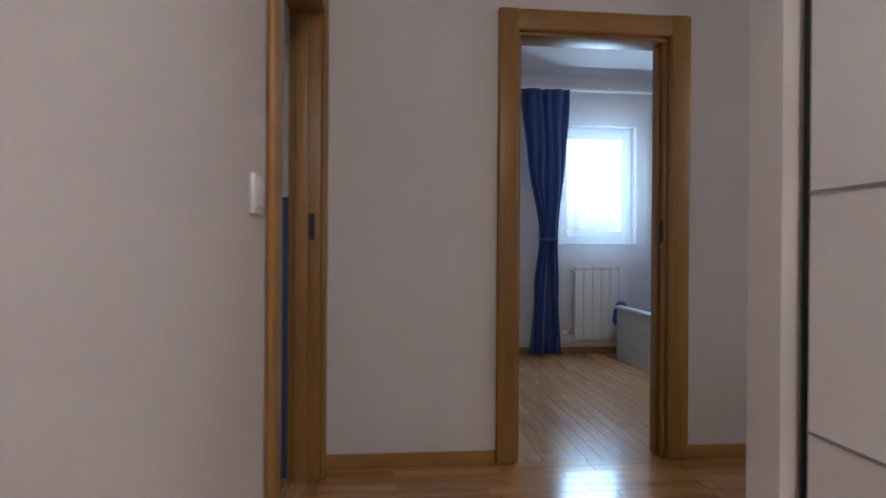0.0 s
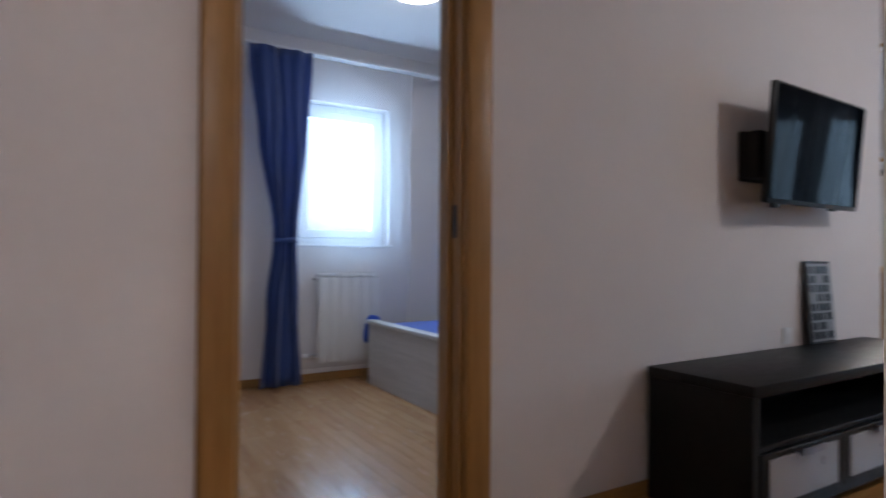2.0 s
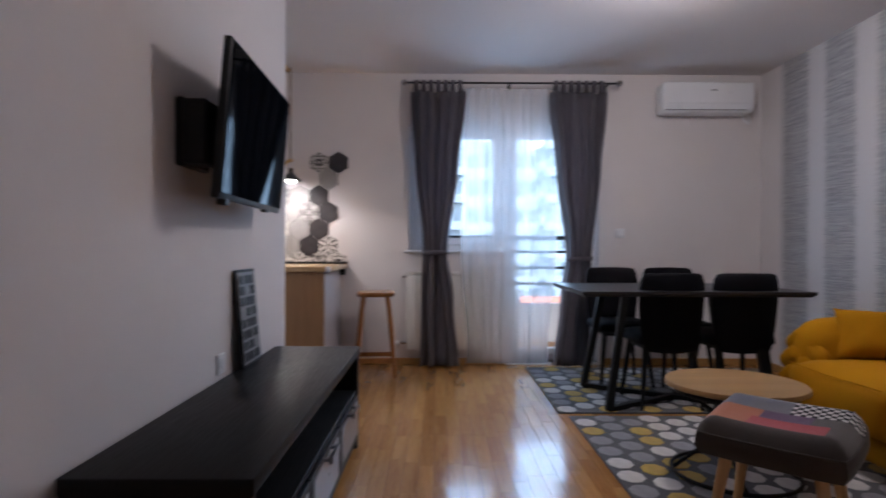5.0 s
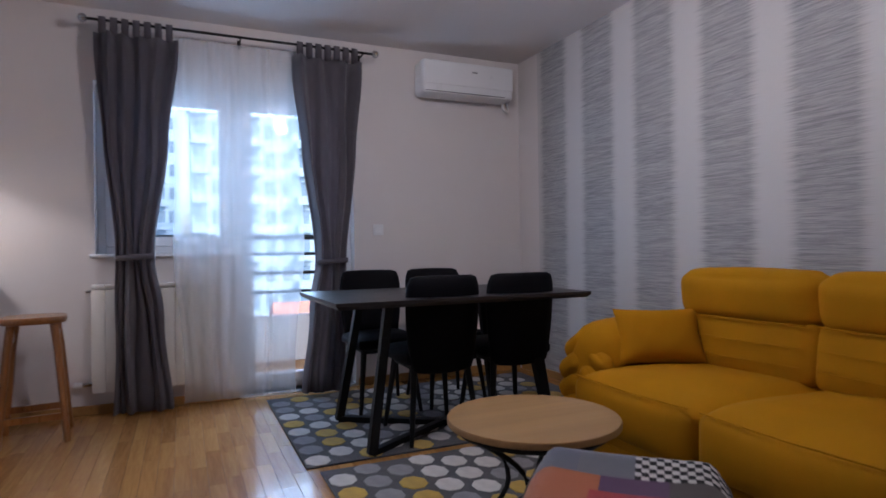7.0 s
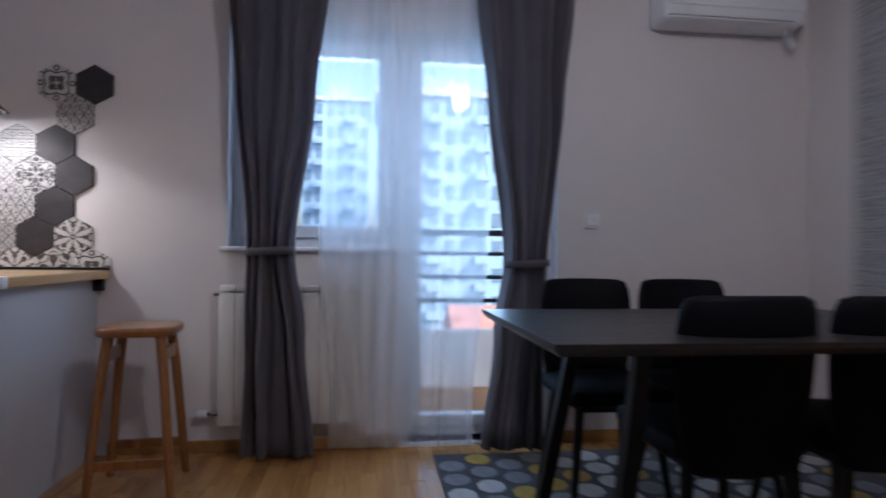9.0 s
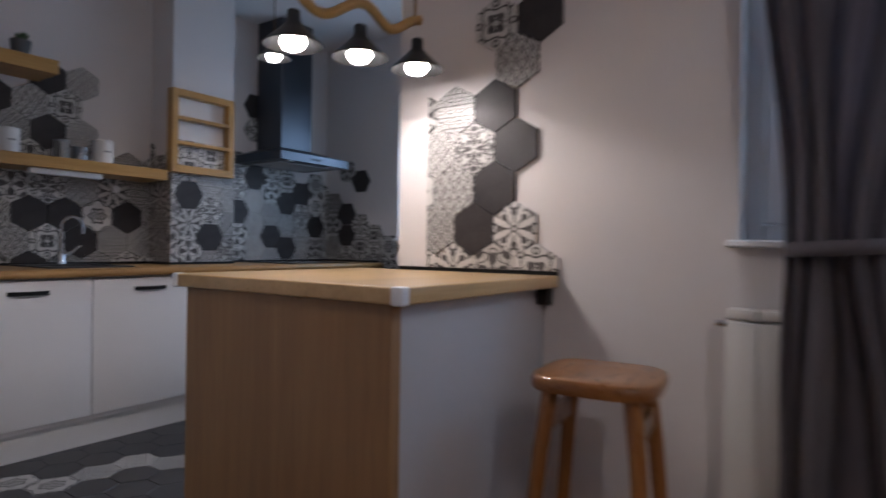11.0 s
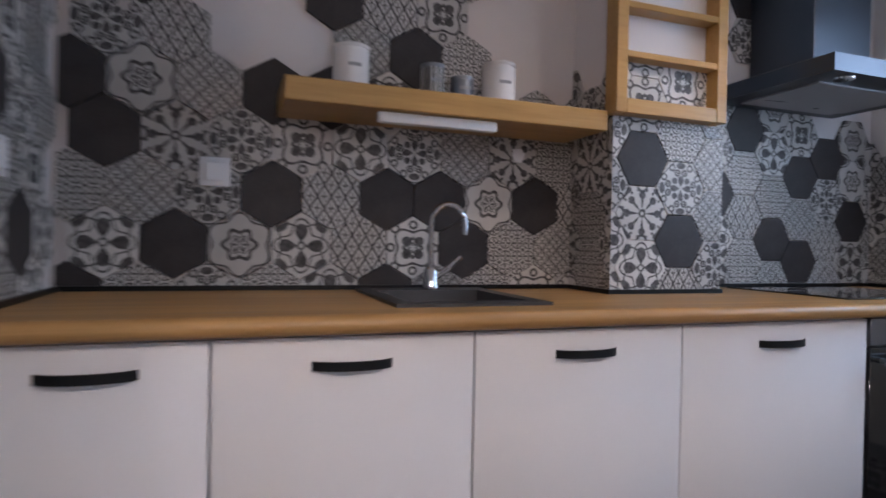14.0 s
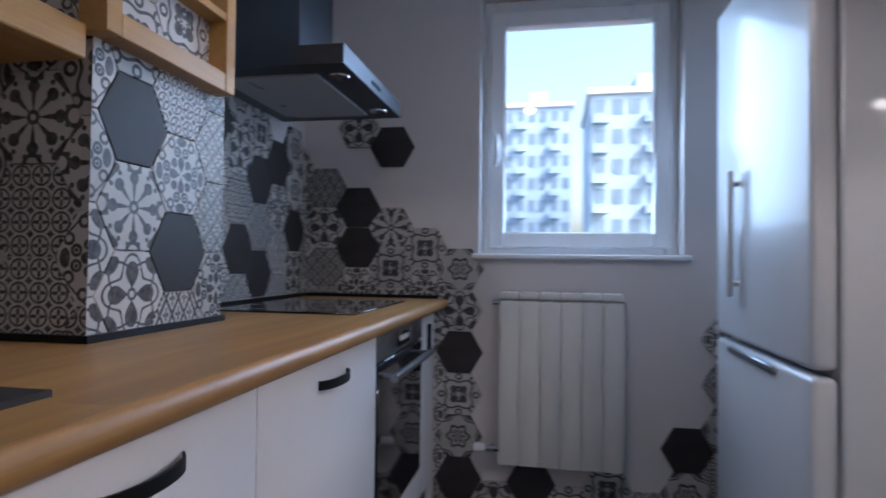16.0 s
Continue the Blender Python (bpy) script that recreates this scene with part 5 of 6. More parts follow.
part("plinth", boxed(0, 0.19, 0.05, 0.065, 0, 0.129), WHITE_TRIM, slim, "", False)
part("handle", bar(bmesh.new(), (0.05, -0.02, 0.66), (0.05, -0.02, 0.78), 0.016, 0.012), BLACK_METAL, slim)

hood = thing("cooker_hood", pose(6.93, 0, 1.562), "brushed steel chimney cooker hood", "cooker hood")
bm = bmesh.new()
lo = [(-0.315, 4.73), (0.315, 4.73), (0.315, 5.21), (-0.315, 5.21)]
hi = [(-0.15, 4.93), (0.15, 4.93), (0.15, 5.21), (-0.15, 5.21)]
rings = [[bm.verts.new((x, y, z)) for x, y in q] for q, z in ((lo, 0), (lo, 0.055), (hi, 0.115))]
for a, b in zip(rings, rings[1:]):
    for k in range(4):
        bm.faces.new((a[k], a[(k + 1) % 4], b[(k + 1) % 4], b[k]))
bm.faces.new(rings[0][::-1]), bm.faces.new(rings[-1])
part("canopy", bm, HOOD_STEEL, hood, "", False)
part("chimney", boxed(-0.14, 0.14, 4.94, 5.209, 0.116, CEIL - 1.564, 0.002), HOOD_STEEL, hood, "", False)
part("filter", boxed(-0.24, 0.24, 4.84, 5.15, -0.006, 0.0), GREY_PANEL, hood, "grey grease filter", False)
for x in (-0.2, 0.2):
    part("spot_lamp", lathe(bmesh.new(), [(0.03, -0.005), (0.032, 0.0)], 20), CHROME, hood).matrix_local = pose(x, 4.785, 0)
for k in range(4):
    part("button", boxed(-0.05 + 0.025 * k, -0.035 + 0.025 * k, 4.727, 4.731, 0.018, 0.032), BLACK_PLASTIC, hood, "", False)

structure("pillar", boxed(6.01, 6.435, 4.99, YB, 0, CEIL), PAINT, "white kitchen pillar tiled below")
sh = thing("wall_shelf", pose(5.015, 4.965, 1.362), "thick light oak floating shelf", "shelf")
part("board", boxed(0, 0.957, 0, 0.247, 0, 0.062, 0.003), SHELF, sh)
sh2 = thing("wall_shelf", pose(4.467, 4.965, 1.843), "thick light oak floating shelf near the ceiling", "shelf")
part("board", boxed(0, 0.916, 0, 0.247, 0, 0.07, 0.003), SHELF, sh2)
ul = thing("under_shelf_light", pose(5.27, 4.99, 1.362), "slim white strip light below the shelf", "lamp")
part("housing", boxed(0, 0.345, 0, 0.03, -0.03, 0, 0.006, 2), PVC, ul)
part("end_cap", boxed(-0.004, 0.0, 0.002, 0.028, -0.028, -0.002), PVC, ul)
fr = thing("spice_rack", pose(5.975, 4.93, 1.415), "open light oak spice rack on the pillar", "rack")
for n, b in (("side", (0, 0.04, 0, 0.0585, 0, 0.50)), ("side", (0.385, 0.425, 0, 0.0585, 0, 0.50)), ("board", (0.04, 0.385, 0.001, 0.058, 0, 0.045)), ("board", (0.04, 0.385, 0.001, 0.058, 0.46, 0.50)), ("board", (0.04, 0.385, 0.002, 0.058, 0.17, 0.19)), ("board", (0.04, 0.385, 0.002, 0.058, 0.32, 0.34))):
    part(n, boxed(*b, 0.002), SHELF, fr)


def canister(x, r, h, material, label, lid=True):
    ob = thing("canister", pose(x, 5.09, 1.424), label, "canister")
    part("body", lathe(bmesh.new(), [(r, 0), (r, h - 0.012), (r * 0.98, h - 0.01)], 28), material, ob)
    part("lid", lathe(bmesh.new(), [(r * 1.02, h - 0.01), (r * 1.02, h), (r * 0.96, h + 0.002)], 28), CERAMIC if lid else STEEL, ob)
    part("lettering", boxed(-0.018, 0.018, -r - 0.001, -r + 0.004, h * 0.5, h * 0.5 + 0.009), GREY_PANEL, ob, "grey lettering", False)


canister(5.205, 0.052, 0.128, CERAMIC, "white enamel canister with grey lettering")
canister(5.447, 0.036, 0.105, DECO[7], "small grey patterned glass jar", False)
canister(5.54, 0.034, 0.08, STEEL, "small pewter lidded kitchen jar", False)
canister(5.66, 0.052, 0.132, CERAMIC, "white enamel canister with a rose-gold rim")


def potted_plant(x, h, n, seed, label):
    ob = thing("potted_plant", pose(x, 5.09, 1.914), label, "plant")
    part("pot", lathe(bmesh.new(), [(0.036, 0), (0.046, 0.085), (0.046, 0.09), (0.04, 0.09), (0.038, 0.08)], 24), POT, ob)
    rng = random.Random(seed)
    bm = bmesh.new()
    for i in range(n):
        a, tilt, ln = rng.uniform(0, 6.28), rng.uniform(0.15, 0.9), rng.uniform(0.6, 1.0) * h
        d = Vector((math.cos(a) * math.sin(tilt), math.sin(a) * math.sin(tilt), math.cos(tilt)))
        tube(bm, [Vector((0, 0, 0.08)) + d * ln * t for t in (0, 0.35, 0.75, 1)], [0.006, 0.009, 0.006, 0.001], 6)
    part("leaves", bm, GREEN, ob)


potted_plant(4.685, 0.07, 26, 4, "small succulent in a grey pot")
potted_plant(5.255, 0.06, 30, 5, "small spiky succulent in a grey pot")

# peninsula
pen = thing("kitchen_peninsula", pose(5.05, 2.44, 0), "beech-topped peninsula with an oak end panel", "peninsula")
part("top", boxed(0, 0.848, 0, 0.90, 0.858, 0.898, 0.006, 3), BAR_TOP, pen)
part("end_panel", boxed(0.03, 0.066, 0.05, 0.875, 0, 0.857, 0.003), PANEL, pen, "oak end panel")
# the panel's grey stands for the shade under the overhang
part("back_panel", boxed(0.067, 0.848, 0.055, 0.073, 0.0, 0.857), SHADED_PANEL, pen, "white back panel, overhang shade in its grey", False)
part("body", boxed(0.067, 0.848, 0.073, 0.86, 0.10, 0.857), CABINET, pen, "", False)
part("corner_cap", boxed(-0.003, 0.03, -0.003, 0.03, 0.856, 0.8995, 0.005, 2), PVC, pen, "white plastic corner cap")
part("corner_cap", boxed(-0.003, 0.03, 0.873, 0.903, 0.856, 0.8995, 0.005, 2), PVC, pen, "white plastic corner cap")
part("bracket", boxed(0.79, 0.83, 0.012, 0.055, 0.80, 0.857, 0.004), BLACK_PLASTIC, pen, "dark fixing bracket")
part("edge_strip", boxed(0.838, 0.847, 0.0, 0.69, 0.898, 0.912), BLACK_PLASTIC, pen, "black sealing strip", False)

# pendant lamp
pend = thing("pendant_lamp", pose(0, 0, 0), "rope-hung wooden beam lamp with dark enamel shades", "lamp")
P = [Vector((*p, 0)) for p in PENDANTS]
pts = []
for k in range(25):
    t = k / 24
    q = P[0].lerp(P[2], -0.04 + 1.08 * t)
    pts.append((q.x, q.y + 0.012 * math.sin(9 * t), PEND_Z + 0.165 + 0.028 * math.cos(t * 4 * math.pi)))
part("beam", tube(bmesh.new(), pts, 0.017, 10), SHELF, pend, "wavy light wood beam")
for q in (P[0].lerp(P[2], 0.02), P[0].lerp(P[2], 0.98)):
    part("rope", tube(bmesh.new(), [(q.x, q.y, PEND_Z + 0.17), (q.x, q.y, CEIL - 0.02)], 0.006, 8), ROPE, pend)
mid = P[0].lerp(P[2], 0.5)
part("ceiling_plate", boxed(mid.x - 0.3, mid.x + 0.3, mid.y - 0.05, mid.y + 0.05, CEIL - 0.03, CEIL, 0.004), SHELF, pend)
kp = thing("kitchen_pendant", pose(0, 0, 0), "single dark enamel pendant lamp over the kitchen", "lamp")
part("cord", tube(bmesh.new(), [(P[3].x, P[3].y, KITCHEN_Z + 0.11), (P[3].x, P[3].y, CEIL - 0.01)], 0.004, 8), ROPE, kp)
part("ceiling_rose", lathe(bmesh.new(), [(0.045, CEIL - 0.025), (0.05, CEIL)], 20, P[3].x, P[3].y), GUNMETAL, kp)
for i, p in enumerate(P):
    z0, owner = (PEND_Z, pend) if i < 3 else (KITCHEN_Z, kp)
    prof = [(0.012, 0.125), (0.02, 0.12), (0.022, 0.085), (0.045, 0.06), (0.088, 0.020), (0.095, 0.014), (0.091, 0.012), (0.045, 0.05), (0.014, 0.07)]
    shade = part("shade", lathe(bmesh.new(), [(r, z0 + z) for r, z in prof], 28, p.x, p.y), GUNMETAL, owner, "dark enamel shade")
    part("bulb", lathe(bmesh.new(), [(0.004, z0 - 0.008), (0.03, z0 + 0.002), (0.042, z0 + 0.022), (0.032, z0 + 0.046), (0.012, z0 + 0.07)], 20, p.x, p.y), BULB, shade, "glowing bulb")

# fridge
fri = thing("fridge_freezer", pose(6.47, 3.005, 0), "tall glossy white fridge-freezer", "fridge")
part("body", boxed(0, 0.74, 0, 0.545, 0.03, 1.86, 0.006), FRIDGE, fri)
d1 = part("fridge_door", boxed(0, 0.74, 0.55, 0.605, 0.79, 1.86, 0.016, 4), FRIDGE, fri)
d2 = part("freezer_door", boxed(0, 0.74, 0.55, 0.605, 0.05, 0.775, 0.016, 4), FRIDGE, fri)
part("handle", boxed(0.49, 0.52, 0.62, 0.64, 0.92, 1.30, 0.008, 2), FRIDGE, d1)
part("handle", boxed(0.2, 0.58, 0.603, 0.615, 0.745, 0.765, 0.004), STEEL, d2, "grey recessed grip")
for x in (0.04, 0.56):
    part("foot", tube(bmesh.new(), [(x + 0.03, 0.3, 0), (x + 0.03, 0.3, 0.03)], 0.02), BLACK_PLASTIC, fri)

for z in (0.96, 1.26):
    part("handle_foot", tube(bmesh.new(), [(0.505, 0.604, z), (0.505, 0.622, z)], 0.008), FRIDGE, d1)

# ---- outside ----
structure("ground", boxed(-400, 900, -700, 700, -14.2, -14), GRASS, "town ground far below")
bal = structure("balcony_slab", boxed(6.151, 7.35, -1.2, 2.88, -0.14, -0.03), CONCRETE, "pale concrete balcony floor")
structure("balcony_parapet", boxed(7.27, 7.37, -1.2, 2.88, -0.03, 0.42, 0.004), CONCRETE, "pale balcony parapet")
rail = thing("balcony_railing", pose(7.32, 0, 0.42), "dark metal balcony railing", "railing")
for z in (0.22, 0.40, 0.58, 0.74):
    part("rail", tube(bmesh.new(), [(0, -1.2, z), (0, 2.88, z)], 0.016 if z < 0.7 else 0.024, 8), BLACK_METAL, rail)
for y in (-1.15, 0.0, 1.4, 2.8):
    part("post", tube(bmesh.new(), [(0, y, 0), (0, y, 0.74)], 0.018, 8), BLACK_METAL, rail)


def tower(x, y, w, d, z1, label, material, storeys, bays):
    """A block of flats with its windows and balconies on the side towards the flat."""
    ob = thing("apartment_building", pose(x, y, -14), label, "building")
    h = z1 + 14
    part("wall", boxed(0, d, -w / 2, w / 2, 0, h), material, ob, "", False)
    part("roof", boxed(-0.3, d + 0.3, -w / 2 - 0.3, w / 2 + 0.3, h, h + 0.6), CONCRETE, ob, "", False)
    part("stair_head", boxed(d * 0.3, d * 0.6, -w * 0.14, w * 0.14, h + 0.6, h + 3.2), material, ob, "", False)
    sz, sy = h / storeys, w / bays
    pane, slab = finish("far_window", boxed(-0.06, 0.02, -sy * 0.3, sy * 0.3, 0, sz * 0.5), HAZY_GLASS), finish("far_balcony", boxed(-0.7, 0, -sy * 0.46, sy * 0.46, 0, sz * 0.30), material)
    for j in range(storeys):
        if j * sz < 8:
            continue
        for i in range(bays):
            o = new("window", pane)
            o.parent, o.location = ob, (0, -w / 2 + sy * (i + 0.5), j * sz + sz * 0.32)
            if i % 3 == 1:
                o = new("balcony", slab)
                o.parent, o.location = ob, (0, -w / 2 + sy * (i + 0.5), j * sz)


# walls and windows carry the haze in their base colour
tower(62, -6, 13, 14, 17, "high-rise block of flats in hazy blue", HAZY_FACADE, 11, 8)
tower(70, -22, 12, 14, 15, "second high-rise block of flats in hazy blue", HAZY_FACADE, 10, 7)
tower(58, 22, 15, 14, 9, "slab block of flats in hazy blue-grey", HAZY_FACADE_B, 8, 9)
tower(85, 6, 9, 12, 22, "slim residential tower block in hazy blue", HAZY_FACADE, 12, 6)
tower(75, -52, 22, 14, 12, "slab block of flats in hazy blue-grey", HAZY_FACADE_B, 9, 12)
for hx, hy in ((26, -8), (30, 6), (34, 18)):
    ho = thing("house", pose(hx, hy, -14), "low house with a red tiled roof", "house")
    part("wall", boxed(0, 9, -5, 5, 0, 9.5), HAZY_FACADE, ho, "", False)
    bm = bmesh.new()
    v = [bm.verts.new(p) for p in ((-0.5, -5.5, 9.5), (9.5, -5.5, 9.5), (9.5, 5.5, 9.5), (-0.5, 5.5, 9.5), (4.5, -5.5, 12.6), (4.5, 5.5, 12.6))]
    for f in ((0, 3, 2, 1), (0, 4, 5, 3), (1, 2, 5, 4), (0, 1, 4), (2, 3, 5)):
        bm.faces.new([v[i] for i in f])
    part("roof", bm, ROOF_TILE, ho, "red tiled roof", False)


# ---- hexagon tiles ----
PX, PZ = 0.1715, 0.1485
TS = 0.1715 / math.sqrt(3) - 0.0012


def hex_data(name, material, flat=False, thick=0.011):
    bm = bmesh.new()
    off = 0 if flat else math.pi / 6
    rings = []
    for r, z in ((TS, 0), (TS, thick - 0.0015), (TS - 0.0015, thick)):
        rings.append([bm.verts.new((r * math.cos(off + k * math.pi / 3), r * math.sin(off + k * math.pi / 3), z)) for k in range(6)])
    for a, b in zip(rings, rings[1:]):
        for k in range(6):
            bm.faces.new((a[k], a[(k + 1) % 6], b[(k + 1) % 6], b[k]))
    bm.faces.new(rings[-1])
    return finish(name, bm, material)


TILE_MATS = [HEX_DARK] + DECO
HEX = {flat: [hex_data("hex_tile", mt, flat) for mt in TILE_MATS] for flat in (False, True)}
tile_rng = random.Random(11)


def frame_of(origin, right, up):
    r, u = Vector(right), Vector(up)
    n = r.cross(u)
    return Matrix(((r.x, u.x, n.x, origin[0]), (r.y, u.y, n.y, origin[1]), (r.z, u.z, n.z, origin[2]), (0, 0, 0, 1)))


def clip_tile(parent, base, u, v, flat, k, lims):
    """A tile cut off where the wall ends or the worktop begins."""
    bm = bmesh.new()
    bm.from_mesh(HEX[flat][k])
    for co, no in (((lims[0] - u, 0, 0), (-1, 0, 0)), ((lims[1] - u, 0, 0), (1, 0, 0)), ((0, lims[2] - v, 0), (0, -1, 0)), ((0, lims[3] - v, 0), (0, 1, 0))):
        bmesh.ops.bisect_plane(bm, geom=bm.verts[:] + bm.edges[:] + bm.faces[:], plane_co=co, plane_no=no, clear_outer=True)
    if not bm.faces:
        bm.free()
        return
    me = bpy.data.meshes.new("hex_tile")
    bm.to_mesh(me)
    bm.free()
    me.materials.append(TILE_MATS[k])
    ob = new("hex_tile", me)
    ob.parent = parent
    ob.matrix_local = base @ Matrix.Translation((u, v, 0))


def lay(parent, base, tiles, flat, lims):
    for u, v, k in tiles:
        if k is None:
            k = 0 if tile_rng.random() < 0.25 else tile_rng.randint(1, len(DECO))
        if k < 0:
            k = tile_rng.randint(1, len(DECO))
        ru, rv = (TS, PX / 2) if flat else (PX / 2, TS)
        if u - ru > lims[1] or u + ru < lims[0] or v - rv > lims[3] or v + rv < lims[2]:
            continue
        if u - ru < lims[0] or u + ru > lims[1] or v - rv < lims[2] or v + rv > lims[3]:
            clip_tile(parent, base, u, v, flat, k, lims)
        else:
            ob = new("hex_tile", HEX[flat][k])
            ob.parent = parent
            ob.matrix_local = base @ Matrix.Translation((u, v, 0))


def pointy_rows(rows, u0, v0):
    """Rows of letters from the lowest: k dark, d printed, 1 to 8 a given print, dot none; odd rows start half a tile before."""
    out = []
    for j, (r, text) in rows.items() if isinstance(rows, dict) else enumerate(rows):
        for i, ch in enumerate(text):
            if ch != ".":
                k = 0 if ch == "k" else -1 if ch == "d" else int(ch)
                out.append((u0 + PX * i - (PX / 2 if r % 2 else 0), v0 + PZ * r, k))
    return out


BASEZ = CT + 0.014
back = bpy.data.objects["wall_back_kitchen"]
M_BACK = frame_of((0, YB - 0.0015, 0), (1, 0, 0), (0, 0, 1))
rows = {0: (-1, "k8481k5874"), 1: (0, "1k2167k85d"), 2: (1, "854k6kk2k6"), 3: (2, "k34714538d"), 4: (3, "k25kk186ddd"), 5: (4, "46..5k8"), 6: (5, "8k..k67"), 7: (6, "4....k5"), 8: (7, "d......")}
lay(back, M_BACK, pointy_rows(rows, 4.576, 0.992), False, (4.467, 6.008, BASEZ, CEIL))
# right of the pillar, laid on their sides
CX, CZ = 0.1485, 0.1715
darks = {(6.63, 1.22), (6.82, 1.50), (7.07, 1.33), (7.22, 1.41), (6.93, 1.05), (7.07, 0.97), (7.41, 1.15), (6.75, 2.00)}


def flat_field(u0, u1, v0, v1, cu, cv, keep, dark, prints=()):
    out = []
    for i in range(int((u0 - cu) / CX) - 1, int((u1 - cu) / CX) + 2):
        for j in range(int((v0 - cv) / CZ) - 1, int((v1 - cv) / CZ) + 2):
            u, v = cu + i * CX, cv + j * CZ + (CZ / 2 if i % 2 else 0)
            if keep(u, v):
                given = [k for a, b, k in prints if abs(u - a) < 0.08 and abs(v - b) < 0.087]
                out.append((u, v, 0 if any(abs(u - a) < 0.08 and abs(v - b) < 0.087 for a, b in dark) else given[0] if given else -1))
    return out


lay(back, M_BACK, flat_field(6.437, 7.488, BASEZ, 2.1, 6.93, 1.05, lambda u, v: v < 1.62 - 0.1 * (u - 6.44) or (u < 6.8 and 1.78 < v < 2.1 and u > 6.66), darks), True, (6.437, 7.488, BASEZ, 2.15))
pillar = bpy.data.objects["pillar"]
M_PIL = frame_of((0, 4.9885, 0), (1, 0, 0), (0, 0, 1))
lay(pillar, M_PIL, flat_field(6.01, 6.435, BASEZ, 1.5, 6.115, 1.287, lambda u, v: v < 1.66, {(6.115, 1.287), (6.264, 1.03)}, ((6.115, 1.115, 3), (6.115, 0.944, 1), (6.264, 1.20, 4), (6.264, 1.37, 8), (6.41, 1.115, 5), (6.41, 1.287, 5), (6.264, 0.86, 6))), True, (6.0, 6.435, BASEZ, 1.62))
M_SIDE = frame_of((6.0115, 0, 0), (0, -1, 0), (0, 0, 1))
lay(pillar, M_SIDE, flat_field(-5.225, -4.99, BASEZ, 1.6, -5.1, 1.1, lambda u, v: v < 1.56, set()), True, (-5.214, -4.979, BASEZ, 1.62))
winwall = bpy.data.objects["wall_window_kitchen"]
M_WIN = frame_of((XK - 0.0015, 0, 0), (0, -1, 0), (0, 0, 1))


def on_window_wall(u, v):
    y = -u
    if v > CT - 0.06 and y > 4.5:
        return v < 1.10 + (y - 4.65) * 0.72 or (4.75 < y < 5.05 and 1.48 < v < 1.62 and y - 4.75 < (v - 1.42) * 2.2)
    if y > 4.40:
        return v < 0.86
    if y < 3.72:
        return v < 0.26 + (3.72 - y) * 2.2
    return v < 0.17


wd = {(-4.977, 1.244), (-4.975, 1.069), (-4.825, 1.512), (-4.39, 0.70), (-4.54, 0.60), (-4.41, 0.37), (-4.53, 0.14), (-4.245, 0.15), (-3.66, 0.30)}
lay(winwall, M_WIN, flat_field(-5.2, -3.15, 0, 1.7, -4.977, 1.072, on_window_wall, wd), True, (-5.212, -3.142, 0.002, 1.75))
leftwall = bpy.data.objects["wall_partition"]
M_LEFT = frame_of((XP + 0.0015, 0, 0), (0, 1, 0), (0, 0, 1))
LEFT_ROWS = ((0.122, 4.265, "84"), (0.27, 4.351, "63"), (0.4185, 4.265, "k51"), (0.567, 4.351, "k75"), (0.7155, 4.437, "38"), (0.864, 4.351, "k4681"), (1.0125, 4.437, "5k3k1"), (1.161, 4.523, "6487"),
             (1.3095, 4.609, "5k48"), (1.458, 4.866, "76"), (1.6065, 4.952, "k3"), (1.755, 5.037, "54"))
left = [(y0 + PX * i, v, 0 if ch == "k" else int(ch)) for v, y0, text in LEFT_ROWS for i, ch in enumerate(text)]
left.append((4.27, 1.255, 6))
lay(leftwall, M_LEFT, left, False, (4.1, YB - 0.013, 0.002, 2.2))
hexwall = bpy.data.objects["wall_window_living"]
M_HEX = frame_of((XW - 0.0015, 0, 0), (0, -1, 0), (0, 0, 1))
tiles = []
for u, v, k in ((2.52, 1.80, 0), (2.693, 1.80, 7), (2.607, 1.652, 6), (2.693, 1.503, 0), (2.607, 1.355, 0), (2.693, 1.206, 0), (2.779, 1.058, 0), (2.607, 1.058, 3), (2.95, 1.058, 5), (2.865, 1.206, 6), (2.779, 1.355, 4), (2.95, 1.355, 5), (2.865, 1.503, 8), (2.521, 0.909, 7), (2.693, 0.909, 1), (2.865, 0.909, 3), (3.036, 1.206, 2), (3.036, 0.909, 7), (3.036, 1.503, 3)):
    tiles.append((-u, v, k))
lay(hexwall, M_HEX, tiles, False, (-2.99, -2.40, 0.913, 2.2))

# ---- kitchen floor tiles ----
kf = structure("floor_kitchen", boxed(4.0, XK, YT + 0.06, YB, -0.011, -0.006), GROUT, "charcoal hexagon floor tiles with a few printed ones")
M_FLOOR = frame_of((0, 0, -0.009), (1, 0, 0), (0, 1, 0))
FH = [hex_data("floor_tile", mt, False, 0.009) for mt in [FLOOR_TILE] + DECO]
for j in range(int((YB - YT) / PZ) + 1):
    for i in range(int((XK - 4.44) / PX) + 1):
        u, v = 4.5 + PX * i - (PX / 2 if j % 2 else 0), YT + 0.15 + PZ * j
        if u < 4.38 or u > XK - 0.08 or v > 4.78 or (5.1 < u < 5.95 and v < 3.3) or (u > 5.85 and v < 3.25):
            continue
        k = tile_rng.randint(1, len(DECO)) if (abs(v - (4.45 - 0.45 * (u - 4.9))) < 0.09 and 4.5 < u < 5.7) else 0
        ob = new("floor_tile", FH[k])
        ob.parent = kf
        ob.matrix_local = M_FLOOR @ Matrix.Translation((u, v, 0))


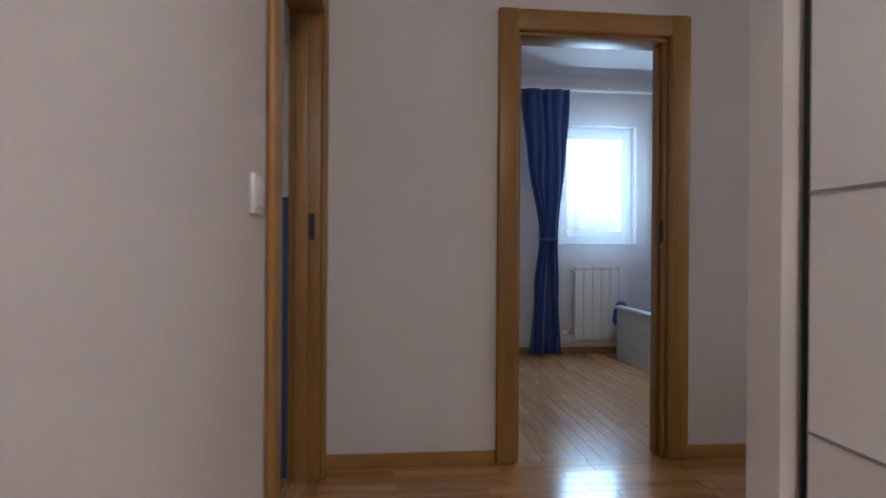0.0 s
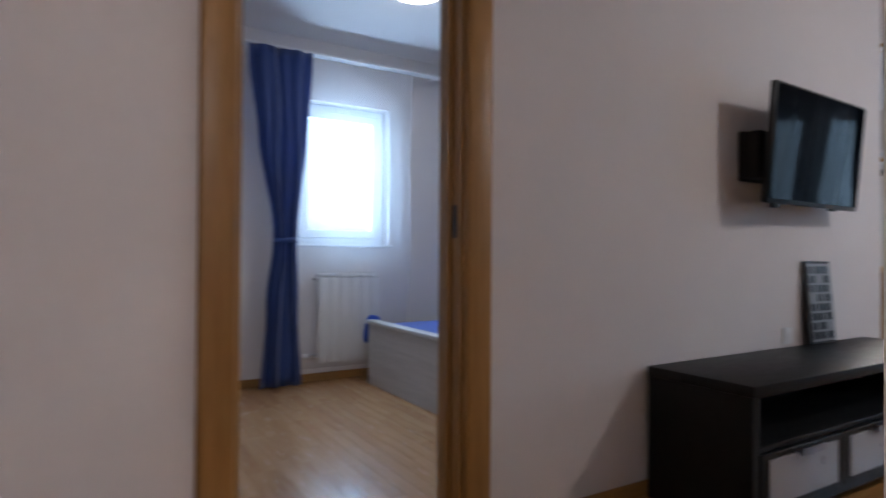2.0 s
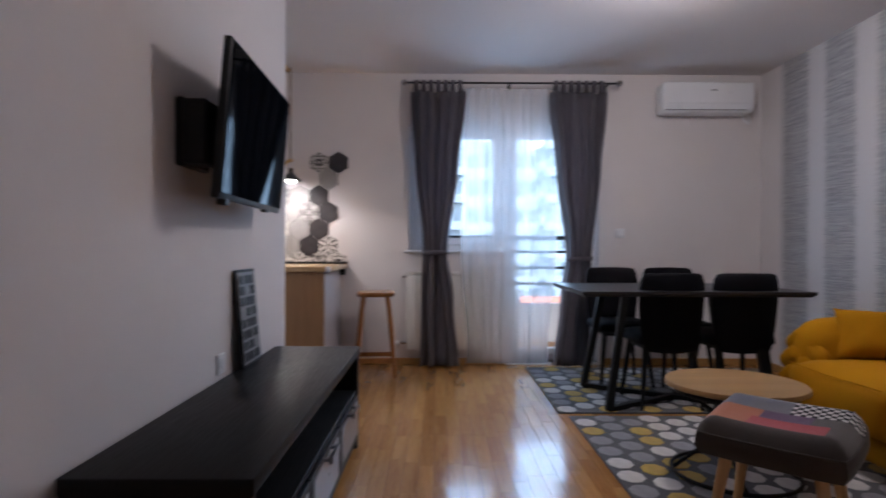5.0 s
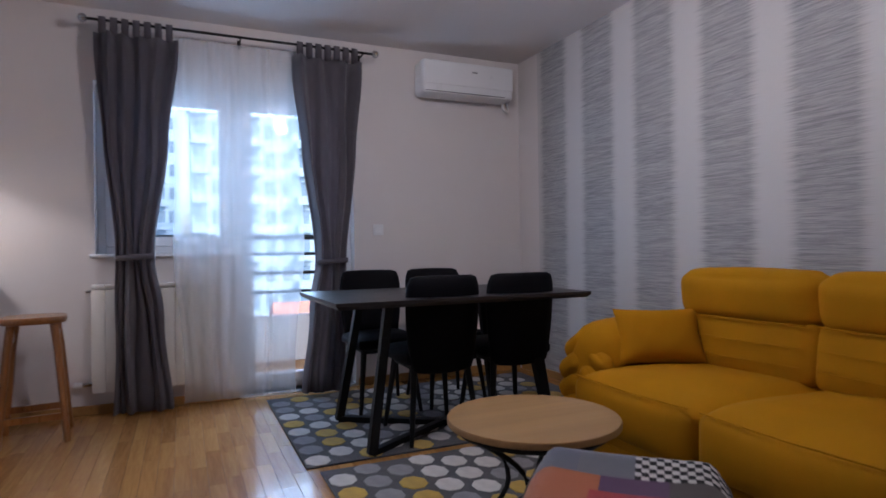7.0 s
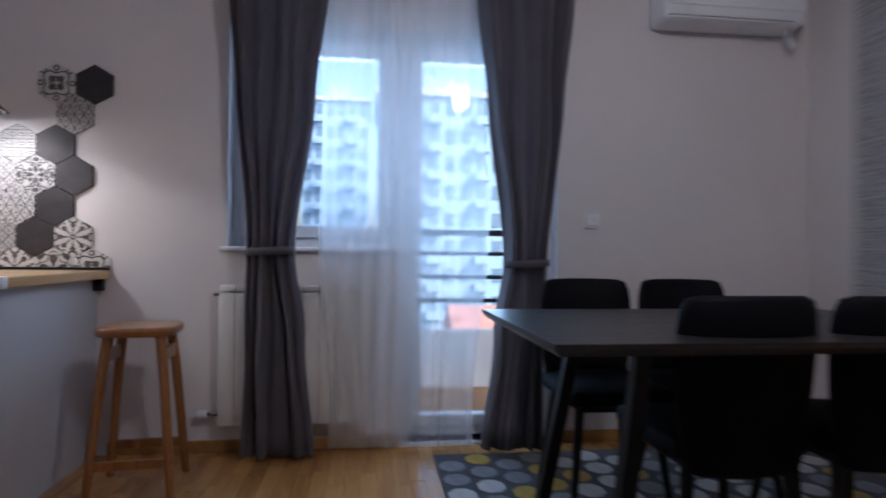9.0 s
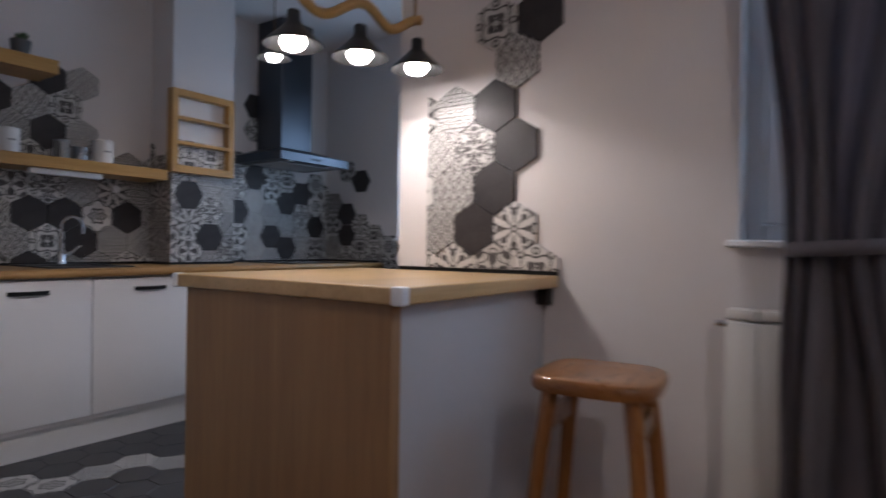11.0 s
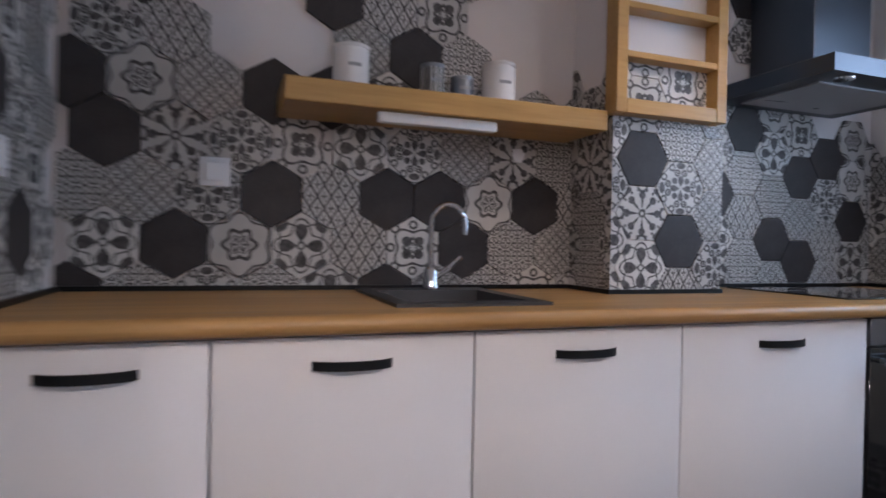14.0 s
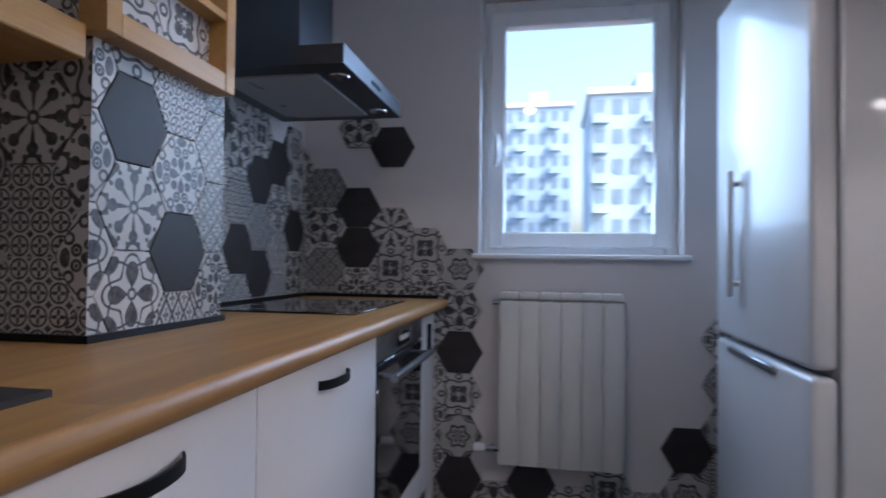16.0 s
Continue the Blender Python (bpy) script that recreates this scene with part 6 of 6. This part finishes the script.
# ---- parquet ----
def planks(name, x0, x1, y0, y1, along, material, near, label, skip=None):
    """Short oak strips in staggered rows; those in the near stretch are pieces of their own."""
    ob = structure(name, boxed(x0, x1, y0, y1, -0.0118, -0.004), GAP, label)
    rng = random.Random(len(name) * 7)
    W, G = 0.071, 0.0004
    verts, faces = [], []
    pieces = 0
    meshes = {}
    lo, hi = (x0, x1) if along == "x" else (y0, y1)
    s0, s1 = (y0, y1) if along == "x" else (x0, x1)
    n = int((s1 - s0) / W) + 1
    for r in range(n):
        a = s0 + r * W
        b = min(s1, a + W)
        if b - a < 0.01:
            continue
        p = lo - rng.uniform(0, 0.45)
        while p < hi:
            ln = rng.choice((0.36, 0.42, 0.48))
            q = min(hi, p + ln)
            p0 = max(lo, p)
            p = p + ln
            if q - p0 < 0.02:
                continue
            bx = (p0 + G, q - G, a + G, b - G) if along == "x" else (a + G, b - G, p0 + G, q - G)
            cx, cy = (bx[0] + bx[1]) / 2, (bx[2] + bx[3]) / 2
            hx, hy = (bx[1] - bx[0]) / 2, (bx[3] - bx[2]) / 2
            e = 0.0004
            vs = [(-hx, -hy, -0.004), (hx, -hy, -0.004), (hx, hy, -0.004), (-hx, hy, -0.004), (-hx + e, -hy + e, 0), (hx - e, -hy + e, 0), (hx - e, hy - e, 0), (-hx + e, hy - e, 0)]
            fs = [(4, 5, 6, 7), (0, 1, 5, 4), (1, 2, 6, 5), (2, 3, 7, 6), (3, 0, 4, 7)]
            if pieces < 290 and near and near[0] < cx < near[1] and near[2] < cy < near[3]:
                key = (round(hx, 3), round(hy, 3))
                if key not in meshes:
                    me = bpy.data.meshes.new("plank")
                    me.from_pydata(vs, [], fs)
                    me.materials.append(material)
                    meshes[key] = me
                o = new("plank", meshes[key])
                o.parent, o.location = ob, (cx, cy, 0)
                pieces += 1
            else:
                k = len(verts)
                verts += [(cx + v[0], cy + v[1], v[2]) for v in vs]
                faces += [[i + k for i in f] for f in fs]
    me = bpy.data.meshes.new("plank_field")
    me.from_pydata(verts, [], faces)
    me.materials.append(material)
    o = new("plank_field", me)
    o.parent = ob
    tagged(o, kind="stuff")


planks("floor_living", 1.08, XW, YS, YT + 0.06, "x", PLANK, (1.9, 4.2, 0.85, 2.1), "glossy honey oak strip parquet")
planks("floor_hall", HX, 1.08, -2.6, YT, "x", PLANK, None, "glossy honey oak strip parquet")
planks("floor_bedroom", 0.2, 4.0, YT, YB, "y", PLANK_Y, (0.3, 1.9, 2.6, 5.2), "satin oak strip parquet in the bedroom")
planks("floor_side_room", -3.2, HX, 0.92, YB, "y", PLANK_Y, None, "satin oak strip parquet")
